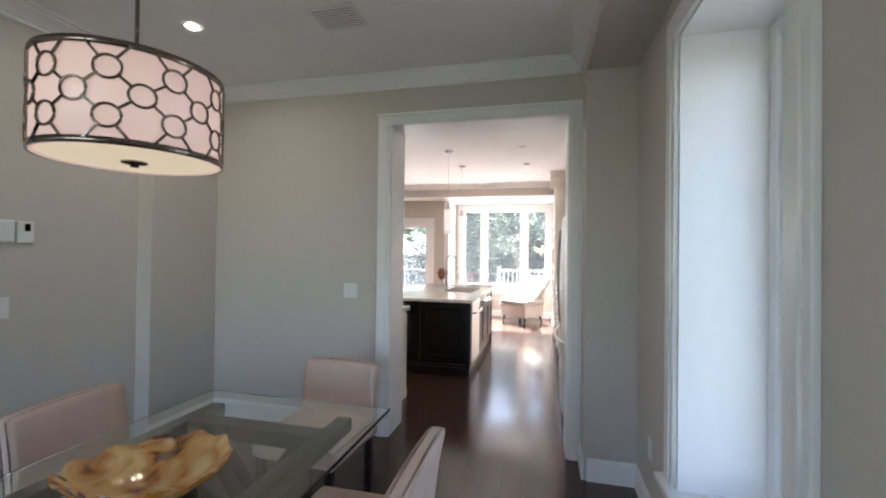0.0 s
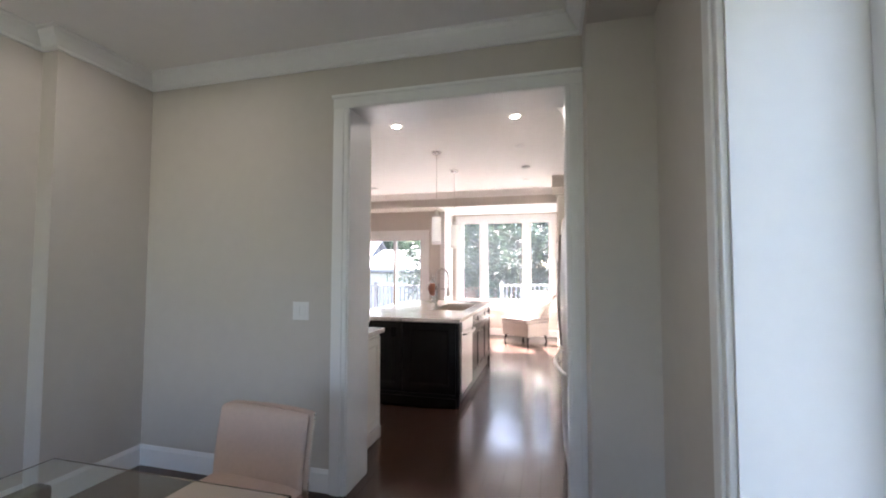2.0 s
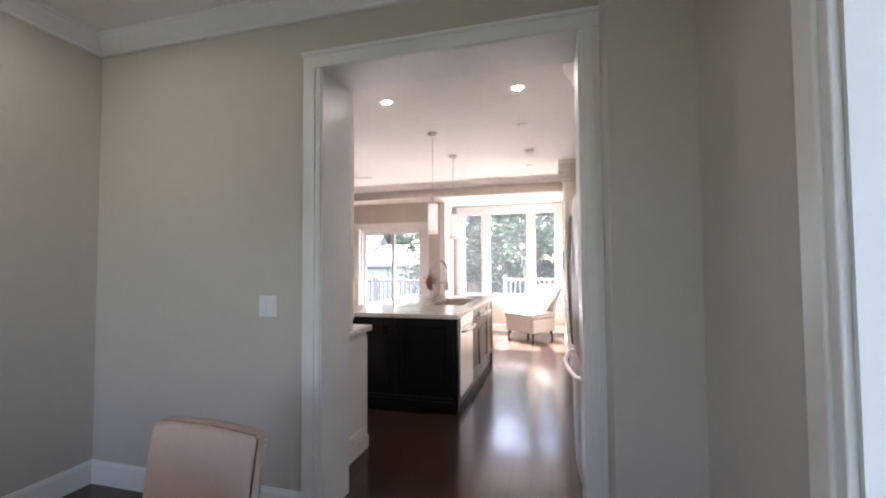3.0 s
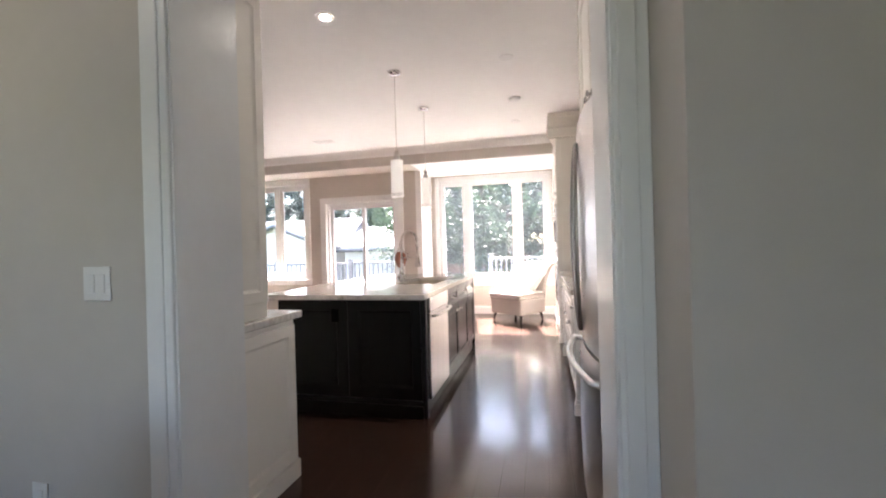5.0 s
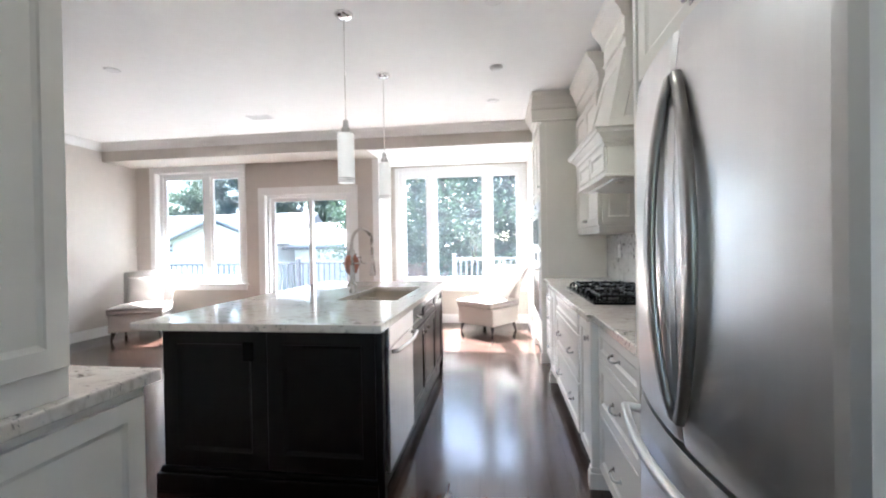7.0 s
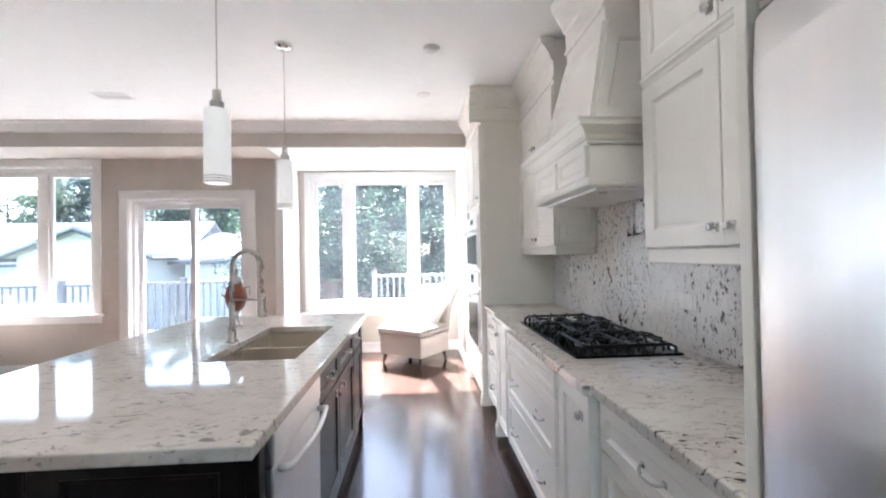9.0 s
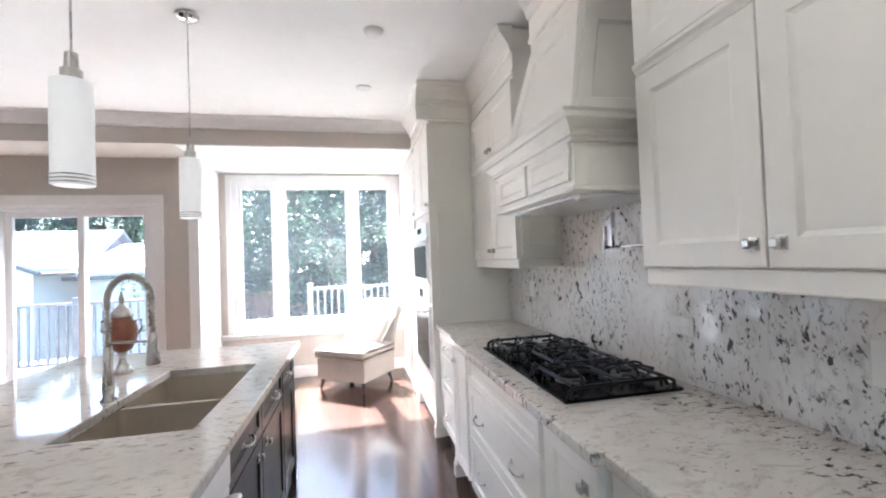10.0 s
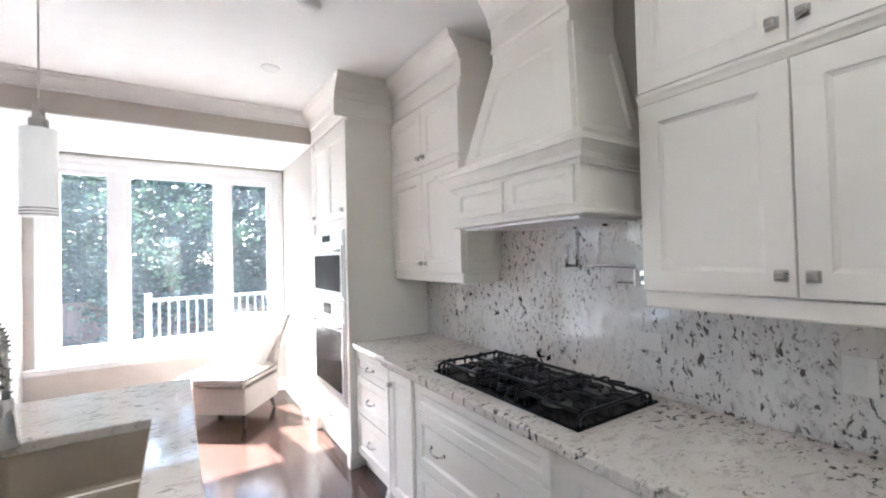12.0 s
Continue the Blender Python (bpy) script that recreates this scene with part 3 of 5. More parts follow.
def base_unit(y0, y1, face, layout, label):
    c = thing("base_cabinet", ((face + 1.24) / 2, (y0 + y1) / 2, 0), label, "cabinet", "base cabinets under the counter")
    part("body", box(face + 0.02, 1.245, y0 + 0.001, y1 - 0.001, 0.10, 0.878), CABINET, c)
    part("plinth", box(face + 0.07, 1.2, y0 + 0.001, y1 - 0.001, 0.0, 0.0995), CABINET, c)
    for kind, a, b, z0, z1 in layout:
        w = b - a
        y = (a + b) / 2
        if kind == "drawer":
            front(c, "drawer_front", "-x", face + 0.02, y, z0, w - 0.006, z1 - z0 - 0.006, CABINET, "pull")
        elif kind == "wide_drawer":
            d = front(c, "drawer_front", "-x", face + 0.02, y, z0, w - 0.006, z1 - z0 - 0.006, CABINET)
            for s in (-0.27, 0.27):
                bow_pull(d, facing("-x", (face, y + s * w, z0 + (z1 - z0) / 2)), 0.12)
        elif kind == "panel":
            front(c, "panel", "-x", face + 0.02, y, z0, w - 0.006, z1 - z0 - 0.006, CABINET)
        else:
            at = (w / 2 - 0.03, z1 - z0 - 0.09) if kind == "door_l" else (-w / 2 + 0.03, z1 - z0 - 0.09)
            front(c, "door", "-x", face + 0.02, y, z0, w - 0.006, z1 - z0 - 0.006, CABINET, "knob", at=at)
    return c


c = base_unit(3.74, 4.325, 0.60, [("drawer", 3.76, 4.32, 0.70, 0.87), ("drawer", 3.76, 4.32, 0.42, 0.70), ("drawer", 3.76, 4.32, 0.12, 0.42)], "white lacquered base cabinet with three drawers")
c = base_unit(3.36, 3.735, 0.57, [("door_r", 3.40, 3.69, 0.12, 0.87)], "white base cabinet with a narrow pull-out door")
foot_post(c, 0.565, 0.65, 3.69, 3.733, 0.878, CABINET)
c = base_unit(2.34, 3.355, 0.57, [("panel", 2.385, 3.35, 0.73, 0.87), ("wide_drawer", 2.385, 3.35, 0.43, 0.73), ("wide_drawer", 2.385, 3.35, 0.12, 0.43)], "white base cabinet with wide pan drawers below the hob")
c = base_unit(2.0, 2.335, 0.57, [("door_l", 2.045, 2.33, 0.12, 0.87)], "white base cabinet with a narrow pull-out door")
foot_post(c, 0.565, 0.65, 2.002, 2.043, 0.878, CABINET)
c = base_unit(1.31, 1.995, 0.60, [("drawer", 1.32, 1.99, 0.70, 0.87), ("drawer", 1.32, 1.99, 0.42, 0.70), ("drawer", 1.32, 1.99, 0.12, 0.42)], "white base cabinet with three drawers beside the fridge")

# worktop, stepping out in front of the hob
bm = slab_cells([0.545, 0.575, 1.249], [1.31, 1.99, 3.745, 4.327], {(0, 0), (0, 2)}, 0.88, 0.92, 0.006)
tagged(part("worktop", bm, GRANITE), "polished pale granite worktop with dark flecks", "worktop")
tagged(part("backsplash", box(1.232, 1.2495, 1.31, 4.327, 0.9205, 1.75), SPLASH), "polished grey and white granite backsplash slab", "backsplash")


def upper_unit(y0, y1, splits, face, label, zb, zm):
    c = thing("wall_cabinet", ((face + 1.24) / 2, (y0 + y1) / 2, zb), label, "cabinet", "wall cabinets")
    part("body", box(face + 0.02, 1.245, y0, y1, zb + 0.06, KC - 0.004), CABINET, c)
    part("light_rail", box(face + 0.012, 1.23, y0 + 0.003, y1 - 0.003, zb, zb + 0.0595, 0.006), CABINET, c)
    bm = add_sweep(bmesh.new(), [(0, -0.022), (0.012, -0.018), (0.018, -0.005), (0.026, 0.005), (0.026, 0.018), (0, 0.022)], (face + 0.02, y0, zm), (face + 0.02, y1, zm), (-1, 0, 0))
    part("moulding", bm, CABINET, c)
    e = [y0] + splits + [y1]
    for i in range(len(e) - 1):
        w = e[i + 1] - e[i]
        s = -1 if i % 2 else 1
        at = (-s * (w / 2 - 0.035), 0.06)
        front(c, "door", "-x", face + 0.02, (e[i] + e[i + 1]) / 2, zb + 0.064, w - 0.006, zm - 0.026 - zb - 0.064, CABINET, "knob", 0.07, at)
        front(c, "upper_door", "-x", face + 0.02, (e[i] + e[i + 1]) / 2, zm + 0.025, w - 0.006, 2.575 - zm - 0.025, CABINET, "knob", 0.07, at)
    return c


def cornice(parent, x, y0, y1, z0=2.58, ends=(0, 0), side_out=0.0):
    """Frieze and stepped crown on top of a unit, running along y."""
    prof = [(0, 0), (0, -0.30), (0.012, -0.30), (0.018, -0.285), (0.006, -0.275), (0.006, -0.17), (0.02, -0.16), (0.03, -0.12), (0.07, -0.06), (0.085, -0.045), (0.09, -0.02), (0.10, 0)]
    return part("cornice", add_sweep(bmesh.new(), prof, (x, y0, KC - 0.002), (x, y1, KC - 0.002), (-1, 0, 0), *ends), CABINET, parent)


far = upper_unit(3.40, 4.327, [3.86], 0.93, "tall white wall cabinet with four framed doors", 1.375, 2.15)
cornice(far, 0.95, 3.38, 4.327)
part("end_panel", panel(0.27, 0.60, facing("-y", (1.10, 3.40, 1.46)), 0.012, 0.05), CABINET, far)
near = upper_unit(1.31, 2.25, [1.80], 0.93, "tall white wall cabinet with framed doors and square knobs", 1.34, 2.095)
cornice(near, 0.95, 1.31, 2.26)

# range hood
hood = thing("range_hood", (0.98, 2.79, 1.69), "white painted mantel hood with a tapered chimney", "range hood")
part("mantel", box(0.75, 1.23, 2.37, 3.18, 1.71, 1.93, 0.004), CABINET, hood)
for y in (2.575, 2.975):
    part("panel", panel(0.36, 0.145, facing("-x", (0.752, y, 1.733)), 0.014, 0.032), CABINET, hood)
part("base_lip", box(0.735, 1.23, 2.355, 3.195, 1.69, 1.7095, 0.005), CABINET, hood)
MANTEL = [(0, 0), (0, -0.10), (0.012, -0.10), (0.016, -0.085), (0.026, -0.08), (0.03, -0.06), (0.06, -0.03), (0.07, -0.028), (0.075, -0.01), (0.085, 0)]
bm = bmesh.new()
add_sweep(bm, MANTEL, (0.75, 2.37, 1.975), (0.75, 3.18, 1.975), (-1, 0, 0), -1, -1)
add_sweep(bm, MANTEL, (0.75, 2.37, 1.975), (1.23, 2.37, 1.975), (0, -1, 0), -1, 0)
add_sweep(bm, MANTEL, (0.75, 3.18, 1.975), (1.23, 3.18, 1.975), (0, 1, 0), -1, 0)
add_box(bm, 0.75, 1.23, 2.37, 3.18, 1.93, 1.975)
part("mantel_moulding", bm, CABINET, hood)
bm = bmesh.new()
lo = [bm.verts.new(v) for v in ((0.78, 2.41, 1.975), (0.78, 3.14, 1.975), (1.23, 3.14, 1.975), (1.23, 2.41, 1.975))]
hi = [bm.verts.new(v) for v in ((0.92, 2.54, 2.54), (0.92, 3.04, 2.54), (1.23, 3.04, 2.54), (1.23, 2.54, 2.54))]
for i in range(4):
    bm.faces.new((lo[i], hi[i], hi[(i + 1) % 4], lo[(i + 1) % 4]))
bm.faces.new(lo)
bm.faces.new(hi[::-1])
bmesh.ops.recalc_face_normals(bm, faces=bm.faces[:])
part("tapered_body", bm, CABINET, hood)


def sloped_rails(parent, a, b, c, d, out, w=0.075):
    """A raised border on a sloped face with corners a b (below) and c d (above)."""
    a, b, c, d, out = (Vector(v) for v in (a, b, c, d, out))
    bm = bmesh.new()
    cen = (a + b + c + d) / 4
    o = [a, b, d, c]
    inner = [v + (cen - v).normalized() * w * 1.5 for v in o]
    ring = [[bm.verts.new(v) for v in o], [bm.verts.new(v + out * 0.012) for v in o], [bm.verts.new(v + out * 0.012) for v in inner], [bm.verts.new(v + (cen - v).normalized() * 0.016) for v in inner]]
    for r, s in zip(ring, ring[1:]):
        for k in range(4):
            bm.faces.new((r[k], r[(k + 1) % 4], s[(k + 1) % 4], s[k]))
    bmesh.ops.recalc_face_normals(bm, faces=bm.faces[:])
    return part("border", bm, CABINET, parent)


sloped_rails(hood, (0.779, 2.412, 1.977), (0.779, 3.138, 1.977), (0.919, 2.542, 2.538), (0.919, 3.038, 2.538), (-0.97, 0, 0.25))
sloped_rails(hood, (0.79, 2.409, 1.977), (1.22, 2.409, 1.977), (0.93, 2.539, 2.538), (1.22, 2.539, 2.538), (0, -0.97, 0.23))
part("chimney", box(0.915, 1.23, 2.535, 3.045, 2.54, KC - 0.006, 0.003), CABINET, hood)
cornice(hood, 0.915, 2.535, 3.045, ends=(0, 0))
part("filter_plate", box(0.80, 1.18, 2.42, 3.16, 1.678, 1.6895, 0.003), STEEL, hood, "brushed steel filter plate")
for y in (2.5, 3.08):
    part("hood_lamp", cyl((0.86, y, 1.672), (0.86, y, 1.678), 0.03), CHROME, hood)

# oven tower
tw = thing("oven_tower", (0.9, 4.79, 0), "tall white oven cabinet with two built-in ovens", "cabinet")
part("body", box(0.575, 1.249, 4.33, 5.255, 0.10, KC - 0.006), CABINET, tw)
part("plinth", box(0.60, 1.2, 4.335, 5.25, 0.0, 0.0995), CABINET, tw)
for y0, y1 in ((4.328, 4.375), (5.21, 5.257)):
    foot_post(tw, 0.552, 0.62, y0, y1, 2.58, CABINET)
for y in (4.585, 5.0):
    front(tw, "door", "-x", 0.575, y, 1.86, 0.41, 0.68, CABINET, "knob", 0.06, at=((0.17 if y < 4.8 else -0.17), 0.06))
front(tw, "drawer_front", "-x", 0.575, 4.79, 0.13, 0.82, 0.29, CABINET, "pull")
cornice(tw, 0.56, 4.33, 5.255)
prof = [(0, 0), (0, -0.30), (0.012, -0.30), (0.018, -0.285), (0.006, -0.275), (0.006, -0.17), (0.02, -0.16), (0.03, -0.12), (0.07, -0.06), (0.085, -0.045), (0.09, -0.02), (0.10, 0)]
part("cornice_return", add_sweep(bmesh.new(), prof, (0.47, 4.33, KC - 0.002), (1.24, 4.33, KC - 0.002), (0, -1, 0), 0, 0), CABINET, tw)


def oven(name, z0, z1, label, panel_h):
    o = thing(name, (0.56, 4.79, z0), label, "oven")
    part("front", box(0.548, 0.574, 4.40, 5.185, z0, z1, 0.005), STEEL, o)
    h = z1 - z0 - panel_h
    d = part("door", box(0.536, 0.5475, 4.415, 5.17, z0 + 0.03, z0 + h - 0.01, 0.004), STEEL, o)
    part("door_glass", box(0.5325, 0.5358, 4.455, 5.13, z0 + 0.065, z0 + h - 0.085, 0.0015), BLACKGLASS, d, "black oven window")
    part("control_strip", box(0.54, 0.5478, 4.415, 5.17, z1 - panel_h + 0.012, z1 - 0.012, 0.003), STEEL, o)
    part("display", box(0.536, 0.5395, 4.70, 4.90, z1 - panel_h + 0.03, z1 - 0.03, 0.001), BLACKGLASS, o)
    bm = add_tube(bmesh.new(), [(0.536, 4.45, z0 + h - 0.05)] + [(0.50 - 0.02 * math.sin(math.pi * i / 8), 4.45 + 0.68 * i / 8, z0 + h - 0.05) for i in range(9)] + [(0.536, 5.13, z0 + h - 0.05)], 0.011, 10)
    part("handle", bm, STEEL, o, smooth=True)
    return o


oven("wall_oven", 0.45, 1.215, "stainless built-in oven with a black glass door", 0.15)
oven("microwave_oven", 1.225, 1.77, "stainless built-in microwave above the oven", 0.11)

# refrigerator
FY0, FY1 = 0.37, 1.27
fr = thing("refrigerator", (0.95, 0.905, 0), "brushed stainless french-door refrigerator with bowed handles", "refrigerator")
part("body", box(0.60, 1.24, FY0, FY1, 0.03, 1.80, 0.006), DARKSTEEL, fr)


def bowed(y0, y1, z0, z1, x_back, x_edge, bulge, nu=24, nv=12, crest=0.012):
    """A door whose front bows out across the whole fridge's width."""
    bm = bmesh.new()
    grid = []
    for i in range(nu + 1):
        y = y0 + (y1 - y0) * i / nu
        s = (y - FY0) / (FY1 - FY0)
        x = x_edge - bulge * math.sin(math.pi * min(max(s, 0.0), 1.0)) ** 0.8
        e = min(i, nu - i)
        x += (0.008 if e == 0 else 0.002 if e == 1 else 0)
        grid.append([bm.verts.new((x + (0.006 if j in (0, nv) else 0) - crest * math.sin(math.pi * j / nv) * math.sin(math.pi * s), y, z0 + (z1 - z0) * j / nv)) for j in range(nv + 1)])
    back = [[bm.verts.new((x_back, y, z)) for z in (z0, z1)] for y in (y0, y1)]
    for i in range(nu):
        for j in range(nv):
            bm.faces.new((grid[i][j], grid[i + 1][j], grid[i + 1][j + 1], grid[i][j + 1]))
    bm.faces.new([g[0] for g in grid] + [back[1][0], back[0][0]])
    bm.faces.new([g[nv] for g in grid] + [back[1][1], back[0][1]])
    bm.faces.new(grid[0] + [back[0][1], back[0][0]])
    bm.faces.new(grid[nu] + [back[1][1], back[1][0]])
    bm.faces.new((back[0][0], back[0][1], back[1][1], back[1][0]))
    bmesh.ops.recalc_face_normals(bm, faces=bm.faces[:])
    return bm


def flat_band(pts, widths, thick):
    """A flat bowed bar seen as a crescent: points with the width across y and thickness along x."""
    bm = bmesh.new()
    rows = []
    for (x, y, z), w in zip(pts, widths):
        rows.append([bm.verts.new(v) for v in ((x, y - w / 2, z), (x - thick, y - w / 3, z), (x - thick, y + w / 3, z), (x, y + w / 2, z))])
    for a, b in zip(rows, rows[1:]):
        for k in range(4):
            bm.faces.new((a[k], a[(k + 1) % 4], b[(k + 1) % 4], b[k]))
    bm.faces.new(rows[0])
    bm.faces.new(rows[-1][::-1])
    bmesh.ops.recalc_face_normals(bm, faces=bm.faces[:])
    return bm


for y0, y1, s in ((FY0 + 0.002, 0.818, -1), (0.822, FY1 - 0.002, 1)):
    d = part("door", bowed(y0, y1, 0.805, 1.80, 0.598, 0.572, 0.055), STEEL, fr, smooth=False)
    n = 16
    pts, ws = [], []
    for i in range(n + 1):
        a = math.pi * i / n
        pts.append((0.514 - 0.016 * math.sin(a) ** 0.7, 0.808 + s * (0.014 + 0.102 * math.sin(a) ** 0.7), 0.862 + 0.826 * i / n))
        ws.append(0.034 + 0.022 * math.sin(a))
    part("handle", flat_band(pts, ws, 0.015), DARKSTEEL, d, "dark brushed bowed handle", True)
dr = part("freezer_drawer", bowed(FY0 + 0.002, FY1 - 0.002, 0.08, 0.79, 0.598, 0.572, 0.055), STEEL, fr)
pts, ws = [], []
bm = add_tube(bmesh.new(), [(0.57, 0.42, 0.73), (0.52, 0.42, 0.74)] + [(0.51 - 0.05 * math.sin(math.pi * i / 12), 0.42 + 0.80 * i / 12, 0.74) for i in range(13)] + [(0.52, 1.22, 0.74), (0.57, 1.22, 0.73)], 0.014, 10)
part("handle", bm, STEEL, dr, smooth=True)
part("grille", box(0.60, 0.64, FY0 + 0.01, FY1 - 0.01, 0.0, 0.075, 0.004), DARKSTEEL, fr)
part("badge", box(0.551, 0.556, 0.43, 0.50, 1.735, 1.75, 0.001), CHROME, fr)

gab = thing("fridge_surround", (0.95, 0.38, 0), "white painted panel housing round the refrigerator", "cabinet")
part("side_panel", box(0.59, 1.249, WT + 0.005, FY0 - 0.006, 0, KC - 0.006, 0.003), CABINET, gab)
part("side_panel", box(0.575, 1.249, FY1 + 0.005, 1.305, 0, KC - 0.006, 0.003), CABINET, gab)
part("body", box(0.60, 1.249, FY0 - 0.005, FY1 + 0.004, 1.83, KC - 0.006), CABINET, gab)
for y, s in ((0.595, 1), (1.045, -1)):
    front(gab, "door", "-x", 0.60, y, 1.84, 0.44, 0.70, CABINET, "knob", 0.065, at=(-s * 0.185, 0.06))
cornice(gab, 0.585, WT + 0.005, 1.305)

# cabinet standing against the doorway wall, its end towards the passage
hut = thing("hutch_cabinet", (-1.4, 0.6, 0), "white cabinet with granite top beside the opening", "cabinet")
part("body", box(-2.6, -1.0, WT + 0.003, 0.90, 0.0, 0.878, 0.003), CABINET, hut)
part("end_panel", panel(0.56, 0.74, facing("+x", (-1.0, 0.61, 0.11)), 0.014, 0.06), CABINET, hut)
part("top", box(-2.6, -0.965, WT + 0.003, 0.935, 0.88, 0.92, 0.006), GRANITE, hut, "pale granite top")
part("upper_body", box(-2.6, -1.0, WT + 0.003, 0.68, 0.9205, KC - 0.006, 0.003), CABINET, hut)
part("upper_panel", panel(0.36, 1.5, facing("+x", (-1.0, 0.492, 1.0)), 0.014, 0.055), CABINET, hut)
part("base_moulding", box(-2.6, -0.985, WT + 0.003, 0.915, 0.0, 0.10, 0.006), CABINET, hut)

# ---- island ----
IX0, IX1, IY0, IY1 = -1.76, -0.45, 1.62, 4.0
isl = thing("kitchen_island", (-1.165, 2.9, 0), "espresso-stained island cabinet with framed panels", "kitchen island")
SX0, SX1, SY0, SY1 = -1.02, -0.60, 2.50, 3.40
bm = slab_cells([IX0 + 0.05, SX0 - 0.02, SX1 + 0.02, IX1 - 0.06], [IY0 + 0.17, SY0 - 0.02, SY1 + 0.02, IY1 - 0.05], {(1, 1)}, 0.66, 0.883, 0.0005)
add_box(bm, IX0 + 0.05, IX1 - 0.06, IY0 + 0.17, IY1 - 0.05, 0.10, 0.6598)
part("body", bm, ESPRESSO, isl)
bm = bmesh.new()
add_box(bm, IX0 + 0.02, IX1 - 0.065, IY0 + 0.12, IY1 - 0.02, 0.0, 0.095, 0.004)
add_box(bm, IX0 + 0.03, IX1 - 0.065, IY0 + 0.135, IY1 - 0.03, 0.09, 0.125, 0.01)
part("base_moulding", bm, ESPRESSO, isl)
fw = (IX1 - IX0 - 0.11) / 2
for k in range(2):
    part("front_panel", panel(fw - 0.004, 0.745, facing("-y", (IX0 + 0.05 + fw * (k + 0.5), IY0 + 0.17, 0.13)), 0.024, 0.085, 0.012, 0.02), ESPRESSO, isl)
for k in range(3):
    part("back_panel", panel(0.61, 0.745, facing("-x", (IX0 + 0.05, IY0 + 0.49 + 0.62 * k, 0.13)), 0.024, 0.085, 0.012, 0.02), ESPRESSO, isl)
part("corner_post", box(IX1 - 0.075, IX1 - 0.035, IY0 + 0.135, IY0 + 0.185, 0.0, 0.883, 0.006), ESPRESSO, isl)
part("corner_post", box(IX1 - 0.075, IX1 - 0.035, IY1 - 0.075, IY1 - 0.03, 0.0, 0.883, 0.006), ESPRESSO, isl)
part("socket", box(IX0 + 0.05 + fw * 0.78, IX0 + 0.05 + fw * 0.88, IY0 + 0.142, IY0 + 0.154, 0.70, 0.80, 0.003), BLACKGLASS, isl)
for y0, y1 in ((2.44, 2.985), (2.985, 3.53)):
    front(isl, "door", "+x", IX1 - 0.06, (y0 + y1) / 2, 0.13, y1 - y0 - 0.006, 0.56, ESPRESSO, "knob", at=((0.19 if y0 < 2.9 else -0.19), 0.5))
    front(isl, "drawer_front", "+x", IX1 - 0.06, (y0 + y1) / 2, 0.70, y1 - y0 - 0.006, 0.17, ESPRESSO, "pull")
front(isl, "door", "+x", IX1 - 0.06, 3.74, 0.13, 0.40, 0.56, ESPRESSO, "knob", at=(0.10, 0.5))
front(isl, "drawer_front", "+x", IX1 - 0.06, 3.74, 0.70, 0.40, 0.17, ESPRESSO, "pull")
dwsh = thing("dishwasher", (-0.5, 2.31, 0.1), "stainless built-in dishwasher with a bar handle", "dishwasher")
part("door", box(IX1 - 0.059, IX1 - 0.022, 1.83, 2.43, 0.12, 0.76, 0.006), STEEL, dwsh)
part("control_panel", box(IX1 - 0.059, IX1 - 0.018, 1.83, 2.43, 0.765, 0.88, 0.006), STEEL, dwsh)
bm = add_tube(bmesh.new(), [(IX1 - 0.02, 1.885, 0.735), (IX1 + 0.01, 1.885, 0.74)] + [(IX1 + 0.015 + 0.02 * math.sin(math.pi * i / 10), 1.885 + 0.5 * i / 10, 0.74) for i in range(11)] + [(IX1 + 0.01, 2.385, 0.74), (IX1 - 0.02, 2.385, 0.735)], 0.011, 10)
part("handle", bm, STEEL, dwsh, smooth=True)

bm = slab_cells([IX0, SX0, SX1, IX1], [IY0, SY0, SY1, IY1], {(1, 1)}, 0.885, 0.925, 0.006)
tagged(part("island_top", bm, ISLANDSTONE), "polished pale granite top lying on the island", "worktop")

# double bowl sink under the island top
sink = thing("kitchen_sink", (-0.81, 2.95, 0.69), "double-bowl undermount steel sink in the island", "sink")
SINKSTEEL = mat("satin_sink_steel", (0.57, 0.50, 0.41), 0.42, metal=0.25, noise_scale=6, amount=0.06, bump=0.04, bump_scale=200)
for y0, y1 in ((SY0 - 0.01, 2.935), (2.965, SY1 + 0.01)):
    bm = box(SX0 - 0.01, SX1 + 0.01, y0, y1, 0.69, 0.884)
    bm.faces.ensure_lookup_table()
    top = max(bm.faces, key=lambda f: f.calc_center_median().z)
    bmesh.ops.delete(bm, geom=[top], context='FACES_ONLY')
    bmesh.ops.bevel(bm, geom=[e for e in bm.edges if not e.is_boundary], offset=0.03, segments=4, profile=0.5, affect='EDGES')
    bmesh.ops.reverse_faces(bm, faces=bm.faces[:])
    b = part("bowl", bm, SINKSTEEL, sink, smooth=True)
    part("drain", cyl((-0.81, (y0 + y1) / 2, 0.691), (-0.81, (y0 + y1) / 2, 0.697), 0.045), CHROME, b)
part("divider", box(SX0 - 0.01, SX1 + 0.01, 2.935, 2.965, 0.70, 0.882, 0.008), SINKSTEEL, sink)

